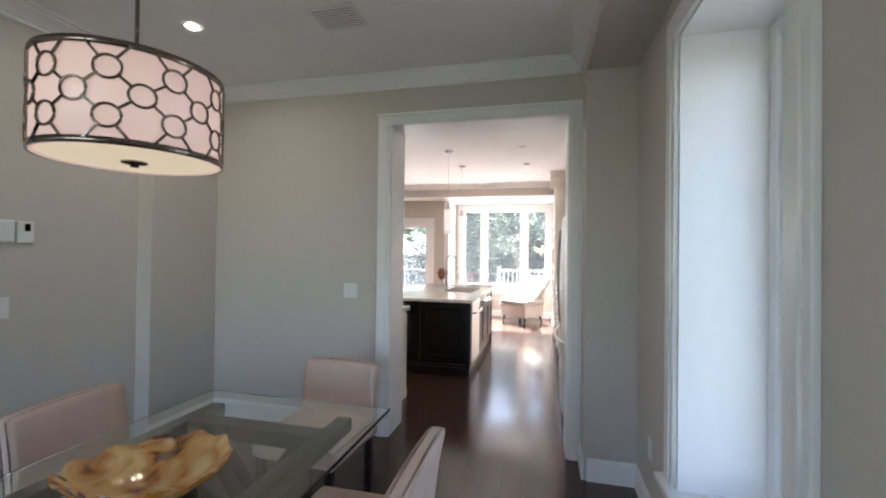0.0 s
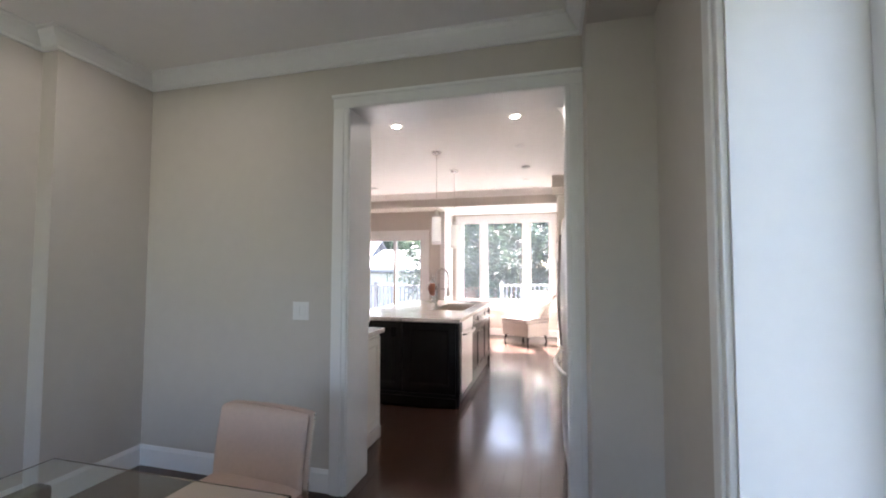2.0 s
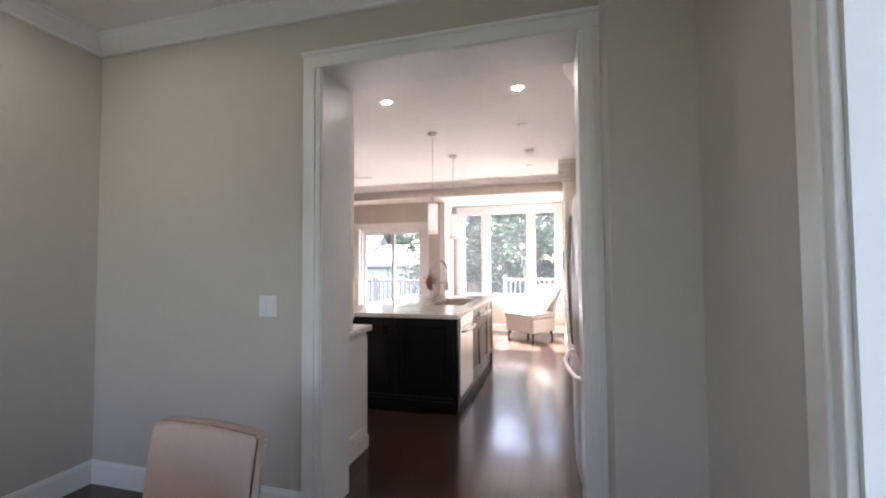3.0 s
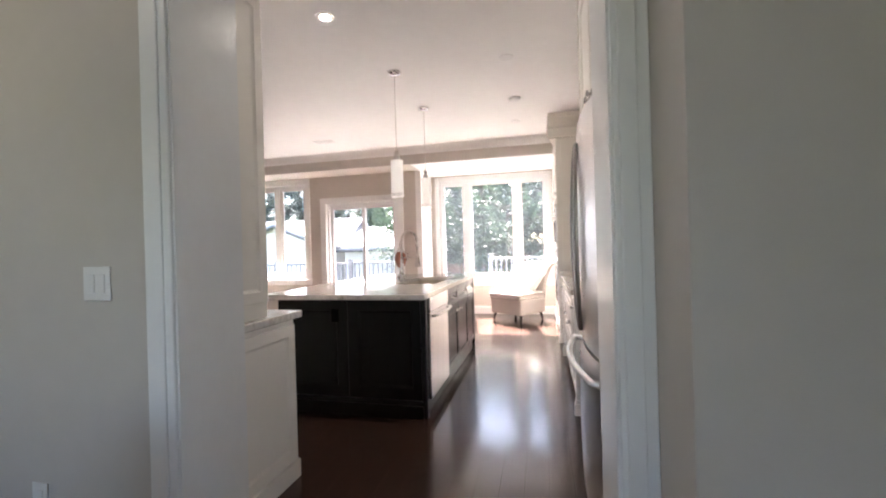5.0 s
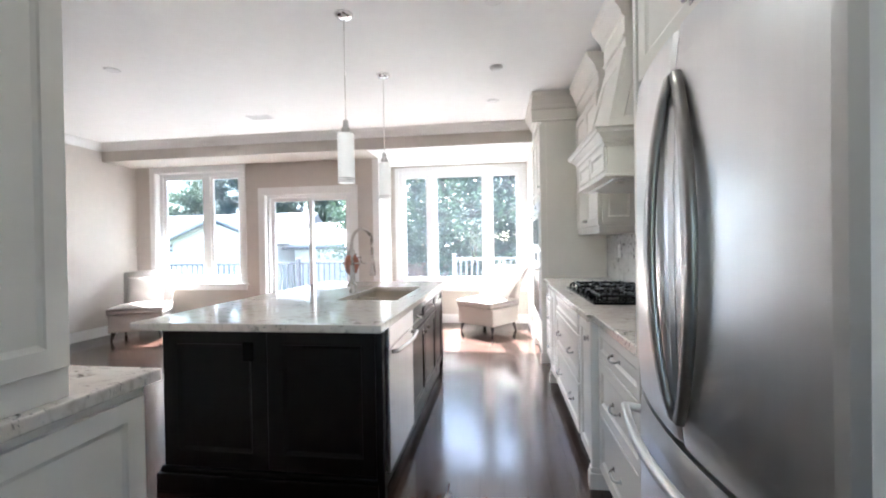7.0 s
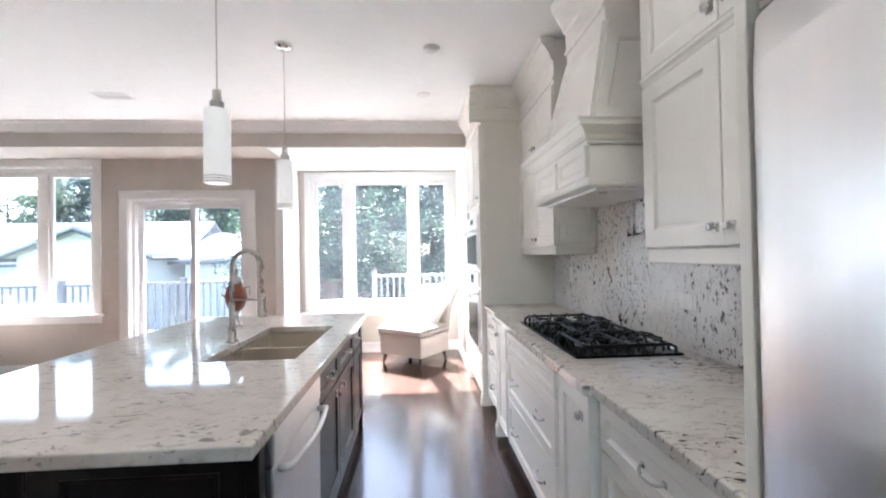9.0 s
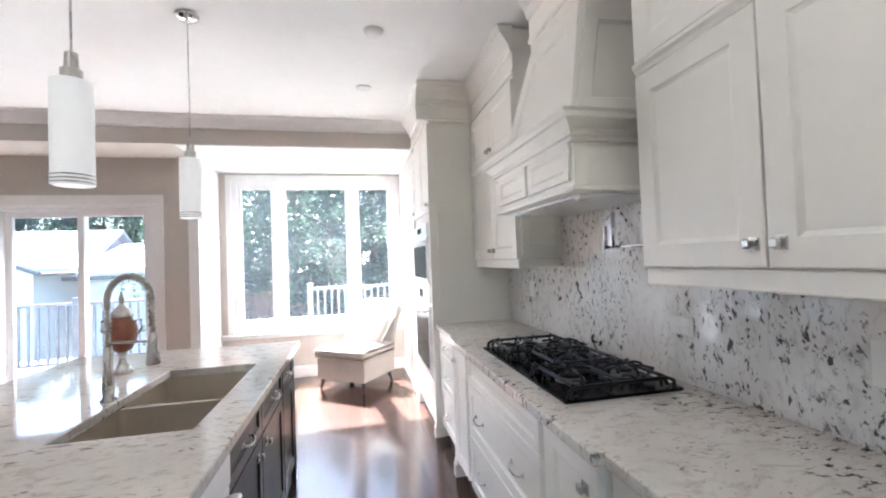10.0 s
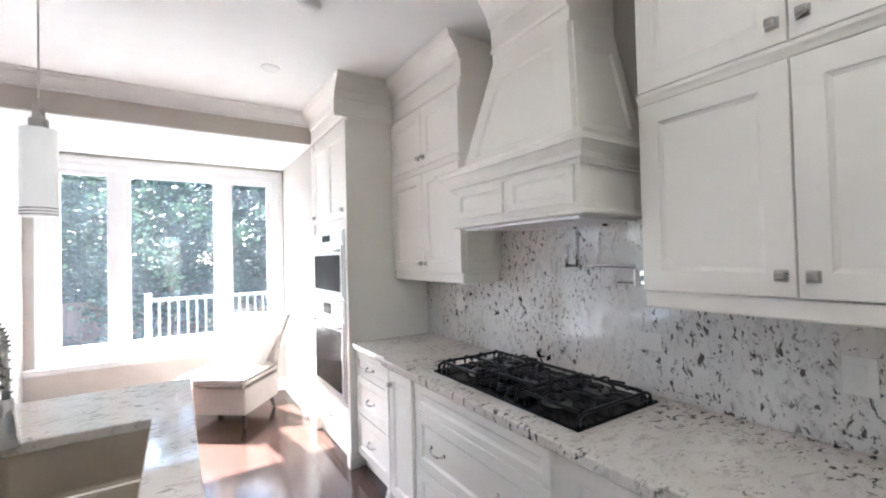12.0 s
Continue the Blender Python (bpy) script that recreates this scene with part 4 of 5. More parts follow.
# spring-neck tap
tap = thing("kitchen_tap", (-1.06, 2.93, 0.925), "satin nickel spring-neck kitchen tap with spray head", "tap")
TX, TY, TZ = -1.06, 2.93, 0.925
bm = add_lathe(bmesh.new(), (TX, TY, TZ), [(0, 0), (0.03, 0), (0.03, 0.006), (0.022, 0.012), (0.02, 0.10), (0.017, 0.105), (0.0165, 0.22), (0, 0.222)], 20)
part("body", bm, NICKEL, tap, smooth=True)
arc = [(TX, TY, TZ + 0.20 + 0.046 * i) for i in range(5)] + [(TX + 0.085 - 0.085 * math.cos(math.pi * i / 12), TY - 0.02 * i / 12, TZ + 0.40 + 0.105 * math.sin(math.pi * i / 12)) for i in range(13)] + [(TX + 0.172, TY - 0.022, TZ + 0.345), (TX + 0.175, TY - 0.024, TZ + 0.27)]
part("neck", add_tube(bmesh.new(), arc, 0.009, 10), NICKEL, tap, smooth=True)
coil = []
for i in range(len(arc) - 1):
    a, b = Vector(arc[i]), Vector(arc[i + 1])
    for k in range(12):
        f = k / 12
        d = (b - a).normalized()
        s = d.cross(Vector((0, 1, 0.02))).normalized()
        u = s.cross(d)
        ph = 2 * math.pi * (i * 12 + k) / 5
        coil.append(a.lerp(b, f) + 0.0135 * (math.cos(ph) * s + math.sin(ph) * u))
part("spring", add_tube(bmesh.new(), coil, 0.0028, 5), NICKEL, tap, smooth=True)
bm = add_lathe(bmesh.new(), (TX + 0.175, TY - 0.024, TZ + 0.14), [(0, 0), (0.026, 0), (0.027, 0.01), (0.019, 0.08), (0.014, 0.13), (0, 0.132)], 20)
part("spray_head", bm, NICKEL, tap, smooth=True)
part("hook", add_tube(bmesh.new(), [(TX, TY, TZ + 0.235), (TX + 0.08, TY - 0.01, TZ + 0.235), (TX + 0.16, TY - 0.02, TZ + 0.235)], 0.006, 8), NICKEL, tap)
part("lever", add_tube(bmesh.new(), [(TX, TY, TZ + 0.08), (TX + 0.03, TY - 0.05, TZ + 0.085), (TX + 0.04, TY - 0.075, TZ + 0.12), (TX + 0.04, TY - 0.08, TZ + 0.17)], 0.008, 8), NICKEL, tap, smooth=True)

# lidded urn on the island
CERAMIC = mat("rust_ceramic", (0.30, 0.10, 0.05), 0.3, noise_scale=18, amount=0.45, bump=0.1, bump_scale=60, coat=0.4)
SILVER = mat("pale_silver", (0.68, 0.66, 0.63), 0.25, metal=0.8, noise_scale=15, amount=0.15)
UX, UY = -1.245, 3.42
urn = thing("urn", (UX, UY, 0.925), "rust-red lidded urn with silver foot and lid", "urn")
part("body", add_lathe(bmesh.new(), (UX, UY, 0.925), [(0.023, 0.11), (0.047, 0.13), (0.066, 0.18), (0.07, 0.22), (0.061, 0.26), (0.047, 0.275), (0.043, 0.29), (0, 0.29)], 28), CERAMIC, urn, smooth=True)
part("foot", add_lathe(bmesh.new(), (UX, UY, 0.925), [(0, 0), (0.047, 0), (0.047, 0.012), (0.035, 0.03), (0.017, 0.06), (0.016, 0.09), (0.027, 0.112), (0, 0.113)], 24), SILVER, urn, smooth=True)
part("lid", add_lathe(bmesh.new(), (UX, UY, 0.925), [(0, 0.29), (0.051, 0.291), (0.051, 0.30), (0.039, 0.325), (0.02, 0.345), (0.009, 0.36), (0.016, 0.375), (0.009, 0.395), (0.004, 0.42), (0, 0.422)], 24), SILVER, urn, smooth=True)
for s in (-1, 1):
    part("handle", add_tube(bmesh.new(), [(UX + s * 0.058, UY, 1.19), (UX + s * 0.09, UY, 1.20), (UX + s * 0.092, UY, 1.15), (UX + s * 0.068, UY, 1.12)], 0.006, 8), SILVER, urn, smooth=True)

# gas hob
HX0, HX1, HY0, HY1 = 0.655, 1.15, 2.335, 3.30
hob = thing("gas_hob", (0.92, 2.82, 0.92), "black five-burner gas hob with cast-iron grates", "hob")
part("tray", box(HX0, HX1, HY0, HY1, 0.9205, 0.932, 0.004), BLACKGLASS, hob)
BURNERCAP = mat("burner_aluminium", (0.20, 0.195, 0.19), 0.45, metal=0.8, noise_scale=20, amount=0.15)
for x, y, r in ((0.80, 2.56, 0.05), (1.05, 2.56, 0.042), (0.95, 2.82, 0.06), (0.80, 3.08, 0.042), (1.05, 3.08, 0.05)):
    b = part("burner", add_lathe(bmesh.new(), (x, y, 0.932), [(0, 0), (r + 0.012, 0), (r + 0.01, 0.008), (r, 0.018), (0, 0.018)], 24), BURNERCAP, hob, smooth=False)
    part("burner_cap", add_lathe(bmesh.new(), (x, y, 0.9502), [(0, 0), (r * 0.82, 0), (r * 0.82, 0.006), (r * 0.7, 0.010), (0, 0.011)], 24), BLACKIRON, b)
for i, y in enumerate((2.70, 2.76, 2.82, 2.88, 2.94)):
    bm = add_lathe(bmesh.new(), (0.735 - (0.0 if i % 2 else 0.012), y, 0.932), [(0, 0), (0.021, 0), (0.018, 0.02), (0, 0.021)], 18)
    add_box(bm, 0.727 - (0.0 if i % 2 else 0.012), 0.743 - (0.0 if i % 2 else 0.012), y - 0.018, y + 0.018, 0.953, 0.962, 0.003)
    part("knob", bm, BLACKIRON, hob)


def grate(y0, y1, x0, x1, centres):
    """A cast-iron pan support: a raised rim on feet, two long bars and fingers towards the burners."""
    z = 0.970
    bm = bmesh.new()
    t = 0.008
    for y in (y0, y1):
        add_tube(bm, [(x0, y, 0.934), (x0 + 0.004, y, z - 0.012), (x0 + 0.03, y, z), (x1 - 0.03, y, z), (x1 - 0.004, y, z - 0.012), (x1, y, 0.934)], t, 6)
    for x in (x0 + 0.03, (x0 + x1) / 2, x1 - 0.03):
        add_tube(bm, [(x, y0, 0.940 if x != (x0 + x1) / 2 else z - 0.01), (x, y0 + 0.02, z), (x, y1 - 0.02, z), (x, y1, 0.940 if x != (x0 + x1) / 2 else z - 0.01)], t, 6)
    for cx, cy in centres:
        for k in range(4):
            a = math.pi / 4 + k * math.pi / 2
            dx, dy = math.cos(a), math.sin(a)
            add_tube(bm, [(cx + dx * 0.025, cy + dy * 0.025, z + 0.004), (cx + dx * 0.07, cy + dy * 0.07, z + 0.008), (cx + dx * 0.12, cy + dy * 0.12, z)], 0.0065, 6)
        for k in range(4):
            dx, dy = ((1, 0), (0, 1), (-1, 0), (0, -1))[k]
            add_tube(bm, [(cx + dx * 0.03, cy + dy * 0.03, z + 0.012), (cx + dx * 0.06, cy + dy * 0.06, z + 0.012), (cx + dx * 0.085, cy + dy * 0.085, z + 0.004), (cx + dx * 0.1, cy + dy * 0.1, z - 0.02)], 0.006, 6)
    for x in (x0 + 0.06, (x0 + x1) / 2 - 0.05, (x0 + x1) / 2 + 0.05, x1 - 0.06):
        for y, s in ((y0, 1), (y1, -1)):
            add_tube(bm, [(x, y, z - 0.03), (x, y + s * 0.002, z + 0.004), (x, y + s * 0.015, z + 0.014), (x, y + s * 0.04, z + 0.012), (x, y + s * 0.07, z + 0.002)], 0.006, 6)
    return part("grate", bm, BLACKIRON, hob)


grate(HY0 + 0.02, 2.675, HX0 + 0.025, HX1 - 0.025, ((0.80, 2.56), (1.05, 2.56)))
grate(2.685, 2.955, 0.775, HX1 - 0.025, ((0.95, 2.82),))
grate(2.965, HY1 - 0.02, HX0 + 0.025, HX1 - 0.025, ((0.80, 3.08), (1.05, 3.08)))

# pot filler
pf = thing("pot_filler_tap", (1.2, 2.72, 1.5), "chrome folding pot-filler tap on the backsplash", "tap")
part("flange", cyl((1.2325, 2.42, 1.43), (1.212, 2.42, 1.43), 0.03), CHROME, pf)
part("arm", add_tube(bmesh.new(), [(1.215, 2.42, 1.43), (1.17, 2.42, 1.43), (1.16, 2.42, 1.44), (1.16, 2.425, 1.48), (1.15, 2.60, 1.482), (1.145, 2.775, 1.482)], 0.008, 8), CHROME, pf, smooth=True)
part("spout", cyl((1.14, 2.715, 1.474), (1.14, 2.715, 1.645), 0.010, None, 14), CHROME, pf, smooth=True)
part("spout_end", cyl((1.145, 2.785, 1.472), (1.145, 2.785, 1.585), 0.010, None, 14), CHROME, pf, smooth=True)
part("valve", cyl((1.16, 2.42, 1.395), (1.16, 2.42, 1.465), 0.014), CHROME, pf)
part("lever", cyl((1.16, 2.425, 1.41), (1.14, 2.50, 1.412), 0.006, None, 10), CHROME, pf)


def wall_plate(name, side, x, y, z, w, h, label, kind_):
    """A plate with a raised edge and rockers or sockets."""
    m = facing(side, (x, y, z))
    o = thing(name, (x, y, z), label, "switch" if kind_ == "switch" else "socket")
    part("plate", local(box(-w / 2, w / 2, -h / 2, h / 2, 0.0005, 0.006, 0.002), m), PLASTIC, o)
    n = 2 if w > 0.09 or h < w else 1
    for k in range(n):
        u = (k - (n - 1) / 2) * 0.046
        if kind_ == "switch":
            part("rocker", local(box(u - 0.016, u + 0.016, -0.033, 0.033, 0.005, 0.010, 0.002), m), PLASTIC, o)
        else:
            for s in (-0.02, 0.02):
                part("outlet", local(box(u - 0.016, u + 0.016, s - 0.014, s + 0.014, 0.005, 0.008, 0.002), m), PLASTIC, o)
    return o


wall_plate("light_switch", "-y", -1.175, 0, 1.15, 0.12, 0.12, "white double rocker switch plate on the greige wall", "switch")
wall_plate("light_switch", "+x", -2.62, -1.50, 1.08, 0.12, 0.12, "white switch plate on the dining wall", "switch")
wall_plate("wall_socket", "-x", 1.232, 3.86, 1.21, 0.075, 0.12, "white socket plate on the granite backsplash", "socket")
wall_plate("wall_socket", "-x", 1.232, 2.42, 1.15, 0.12, 0.075, "white wide socket plate on the granite backsplash", "socket")
wall_plate("wall_socket", "-x", 1.232, 1.75, 1.15, 0.08, 0.12, "white socket plate on the granite backsplash", "socket")
wall_plate("wall_socket", "-y", -1.47, 0, 0.36, 0.075, 0.12, "white socket plate low on the greige wall", "socket")
wall_plate("wall_socket", "-x", 0.94, -0.62, 0.40, 0.075, 0.12, "white socket plate below the dining window", "socket")
th = thing("thermostat", (-2.61, -1.37, 1.57), "white wall thermostat with a small dark display", "thermostat")
part("case", box(-2.62, -2.595, -1.38, -1.297, 1.495, 1.62, 0.006), PLASTIC, th)
part("display", box(-2.596, -2.592, -1.345, -1.318, 1.565, 1.608, 0.001), BLACKGLASS, th)
ct = thing("control_panel", (-2.61, -1.44, 1.56), "white wall control box beside the thermostat", "control panel")
part("case", box(-2.62, -2.596, -1.50, -1.39, 1.495, 1.625, 0.006), PLASTIC, ct)
part("cover", box(-2.597, -2.592, -1.49, -1.40, 1.505, 1.615, 0.002), PLASTIC, ct)
wall_plate("light_switch", "+x", -2.62, -1.437, 1.125, 0.075, 0.12, "white switch plate below the wall control box", "switch")

# pendants above the island
# Faint emission whitens the tubes, in place of light passing through frosted glass.
FROST = glow("frosted_white_glass", (1.0, 0.97, 0.92), 0.02)


def pendant(x, y):
    p = thing("pendant_lamp", (x, y, 1.74), "slim pendant lamp with a frosted white glass tube", "pendant lamp", "pendants above the island")
    part("canopy", add_lathe(bmesh.new(), (x, y, KC), [(0, 0), (0.062, 0), (0.062, -0.012), (0.045, -0.028), (0.012, -0.034), (0, -0.034)], 28), CHROME, p, smooth=True)
    part("cable", cyl((x, y, 2.17), (x, y, KC - 0.03), 0.0035, None, 8), NICKEL, p)
    part("cap", add_lathe(bmesh.new(), (x, y, 2.06), [(0, 0.11), (0.018, 0.11), (0.02, 0.06), (0.03, 0.055), (0.03, 0.0), (0, 0.0)], 20), NICKEL, p, smooth=False)
    part("shade", add_lathe(bmesh.new(), (x, y, 1.735), [(0.05, 0), (0.057, 0.003), (0.057, 0.34), (0.03, 0.344), (0.03, 0.336), (0.051, 0.332), (0.05, 0)], 32), FROST, p, smooth=False)
    for k in range(3):
        part("ring", add_tube(bmesh.new(), [(x + 0.0575 * math.cos(a), y + 0.0575 * math.sin(a), 1.742 + 0.012 * k) for a in [2 * math.pi * i / 28 for i in range(28)]], 0.0025, 6, True), NICKEL, p)
    return p


pendant(-0.945, 2.53)
pendant(-0.955, 3.56)


def downlight(x, y, z, lit=True):
    d = thing("recessed_light", (x, y, z), "small round recessed ceiling spotlight with white rim", "ceiling light", "recessed spotlights")
    part("rim", add_lathe(bmesh.new(), (x, y, z), [(0.042, -0.004), (0.046, -0.008), (0.062, -0.006), (0.064, -0.0005), (0.042, -0.0005)], 28), PLASTIC, d, smooth=True)
    part("reflector", add_lathe(bmesh.new(), (x, y, z), [(0.028, -0.001), (0.042, -0.0045), (0.0425, -0.0015), (0.028, -0.0005)], 28), CHROME if lit else PLASTIC, d, smooth=True)
    part("lens", cyl((x, y, z - 0.003), (x, y, z - 0.0008), 0.028), LIT if lit else PLASTIC, d)
    return d


LIT = glow("lit_lamp_lens", (1.0, 0.95, 0.86), 40.0)
downlight(-1.82, -0.965, DC)
downlight(-1.10, 1.535, KC)
downlight(0.114, 1.55, KC)
downlight(-3.3, 3.05, KC, False)
downlight(0.09, 2.53, KC, False)
downlight(0.06, 4.45, KC, False)
sd = thing("smoke_detector", (0.10, 3.57, KC), "round white smoke detector on the kitchen ceiling", "smoke detector")
part("case", add_lathe(bmesh.new(), (0.10, 3.57, KC), [(0, -0.03), (0.035, -0.03), (0.05, -0.022), (0.062, -0.008), (0.062, -0.0005), (0, -0.0005)], 28), PLASTIC, sd, smooth=True)


# Dark colour for the shade between vent slats; there is no hollow behind them.
VENTSHADE = mat("vent_gap_shade", (0.10, 0.095, 0.09), 0.7, noise_scale=8, amount=0.1)


def vent(x, y, z, w, h, n):
    v = thing("ceiling_vent", (x, y, z), "flat white louvred ceiling vent", "vent")
    bm = bmesh.new()
    for q in ((x - w / 2, x + w / 2, y - h / 2, y - h / 2 + 0.02), (x - w / 2, x + w / 2, y + h / 2 - 0.02, y + h / 2), (x - w / 2, x - w / 2 + 0.02, y - h / 2 + 0.02, y + h / 2 - 0.02), (x + w / 2 - 0.02, x + w / 2, y - h / 2 + 0.02, y + h / 2 - 0.02)):
        add_box(bm, *q, z - 0.008, z - 0.0005, 0.002)
    part("frame", bm, TRIM, v)
    part("backing", box(x - w / 2 + 0.02, x + w / 2 - 0.02, y - h / 2 + 0.02, y + h / 2 - 0.02, z - 0.0015, z - 0.0005), VENTSHADE, v)
    for i in range(n):
        yy = y - h / 2 + 0.02 + (h - 0.04) * (i + 0.5) / n
        part("slat", box(x - w / 2 + 0.02, x + w / 2 - 0.02, yy - (h - 0.04) / n * 0.27, yy + (h - 0.04) / n * 0.27, z - 0.006, z - 0.002), TRIM, v)
    return v


vent(-0.87, -0.85, DC, 0.30, 0.26, 9)
vent(-2.79, 4.54, KC, 0.32, 0.16, 6)

# ---- upholstered chairs ----


def soft_block(w, d, h, r, seg=3, puff=0.0):
    """A cushion-like block on the ground plane with rounded edges; puff lifts the middle of its top."""
    bm = box(-w / 2, w / 2, -d / 2, d / 2, 0, h)
    bmesh.ops.subdivide_edges(bm, edges=bm.edges[:], cuts=5, use_grid_fill=True)
    for v in bm.verts:
        fx, fy = 1 - (2 * v.co.x / w) ** 2, 1 - (2 * v.co.y / d) ** 2
        v.co.z += puff * max(0, fx) * max(0, fy) * (v.co.z / h)
    bmesh.ops.bevel(bm, geom=[e for e in bm.edges if e.calc_face_angle(0) > 0.8], offset=r, segments=seg, profile=0.5, affect='EDGES')
    return bm


def turned_leg(x, y, h, parent, splay=(0, 0)):
    bm = add_lathe(bmesh.new(), (0, 0, 0), [(0, 0), (0.012, 0), (0.016, 0.02), (0.02, h * 0.45), (0.026, h * 0.75), (0.022, h * 0.82), (0.03, h * 0.88), (0.03, h), (0, h)], 16)
    for v in bm.verts:
        k = 1 - v.co.z / h
        v.co.x += x + splay[0] * k
        v.co.y += y + splay[1] * k
    return part("leg", bm, DARKWOOD, parent, "dark turned wooden leg", True)


def slipper_chair(m, label):
    """An armless chair, its front to -y, with a flared back and a skirted seat."""
    c = thing("slipper_chair", (0, 0, 0), label, "chair", "cream slipper chairs")
    part("seat_box", local(soft_block(0.66, 0.62, 0.24, 0.015), pose(0, 0, 0.13)), FABRIC, c, smooth=True)
    s = part("seat_cushion", local(soft_block(0.69, 0.65, 0.11, 0.04, 3, 0.04), pose(0, -0.02, 0.372)), FABRIC, c, smooth=True)
    bm = bmesh.new()
    nu, nv = 12, 10
    rows = []
    for j in range(nv + 1):
        f = j / nv
        z = 0.36 + 0.58 * f
        lean = 0.21 + 0.09 * f + 0.15 * f ** 3
        half = 0.315 + 0.06 * f ** 2
        rows.append(([(half * (2 * i / nu - 1), lean - 0.03 * math.cos(math.pi * (i / nu - 0.5)) + 0.03, z + 0.03 * f * math.cos(math.pi * (i / nu - 0.5))) for i in range(nu + 1)], 0.12 - 0.03 * f))
    fr_ = [[bm.verts.new(p) for p in r] for r, _ in rows]
    bk = [[bm.verts.new((p[0], p[1] + th_, p[2])) for p in r] for r, th_ in rows]
    for g, flip in ((fr_, False), (bk, True)):
        for j in range(nv):
            for i in range(nu):
                q = (g[j][i], g[j][i + 1], g[j + 1][i + 1], g[j + 1][i])
                bm.faces.new(q[::-1] if flip else q)
    for j in range(nv):
        bm.faces.new((fr_[j][0], fr_[j + 1][0], bk[j + 1][0], bk[j][0]))
        bm.faces.new((fr_[j + 1][nu], fr_[j][nu], bk[j][nu], bk[j + 1][nu]))
    for i in range(nu):
        bm.faces.new((fr_[nv][i], fr_[nv][i + 1], bk[nv][i + 1], bk[nv][i]))
        bm.faces.new((fr_[0][i + 1], fr_[0][i], bk[0][i], bk[0][i + 1]))
    bmesh.ops.recalc_face_normals(bm, faces=bm.faces[:])
    bmesh.ops.bevel(bm, geom=[e for e in bm.edges if e.calc_face_angle(0) > 0.9], offset=0.02, segments=3, profile=0.5, affect='EDGES')
    part("backrest", bm, FABRIC, c, smooth=True)
    part("piping", add_tube(bmesh.new(), [(-0.338, 0.27, 0.375), (-0.338, -0.33, 0.375), (0.338, -0.33, 0.375), (0.338, 0.27, 0.375)], 0.006, 6), FABRIC, s)
    for x, y in ((-0.28, -0.25), (0.28, -0.25), (-0.28, 0.25), (0.28, 0.25)):
        turned_leg(x, y, 0.13, c, (0.02 * (1 if x > 0 else -1), 0.03 * (1 if y > 0 else -1)))
    c.matrix_world = m
    return c


def pillow(m, w, h, t, material, label):
    """A square throw pillow with pinched corners."""
    bm = bmesh.new()
    n = 14
    g = []
    for side in (1, -1):
        rows = []
        for j in range(n + 1):
            row = []
            for i in range(n + 1):
                u, v = 2 * i / n - 1, 2 * j / n - 1
                z = side * t / 2 * (max(0, 1 - u * u) * max(0, 1 - v * v)) ** 0.45
                pinch = 1 - 0.07 * ((1 - u * u) + (1 - v * v)) * (abs(u) ** 4 + abs(v) ** 4) * 0.5
                z += 0.006 * math.sin(5 * u + 2 * v) * math.cos(4 * v) * side
                row.append(bm.verts.new((u * w / 2 * pinch, z if 0 < i < n and 0 < j < n else 0, v * h / 2 * pinch + h / 2)))
            rows.append(row)
        for j in range(n):
            for i in range(n):
                bm.faces.new((rows[j][i], rows[j][i + 1], rows[j + 1][i + 1], rows[j + 1][i]))
    bmesh.ops.remove_doubles(bm, verts=bm.verts, dist=0.0008)
    bmesh.ops.recalc_face_normals(bm, faces=bm.faces[:])
    ob = part("throw_pillow", bm, material, None, smooth=True)
    ob.matrix_world = m
    return tagged(ob, label, "pillow")


WHITEFAB = mat("white_linen", (0.62, 0.59, 0.55), 0.85, noise_scale=5, amount=0.05, bump=0.3, bump_scale=400)
M1 = pose(-0.07, 6.02, 0, 0, 0, -37.7)
slipper_chair(M1, "cream upholstered slipper chair beside the bay window")
pillow(M1 @ pose(0.07, 0.07, 0.487, -36, 10, -6), 0.46, 0.42, 0.14, WHITEFAB, "white square throw pillow on the slipper chair")
pillow(M1 @ pose(-0.12, 0.21, 0.487, -20, 0, 4), 0.44, 0.42, 0.12, PINKFABRIC, "beige throw pillow leaning on the slipper chair")
M2 = pose(-5.20, 5.30, 0, 0, 0, 28)
slipper_chair(M2, "cream upholstered slipper chair by the living room wall")
pillow(M2 @ pose(0.0, 0.13, 0.49, -24, 0, 6), 0.46, 0.42, 0.14, WHITEFAB, "white throw pillow on the living room chair")


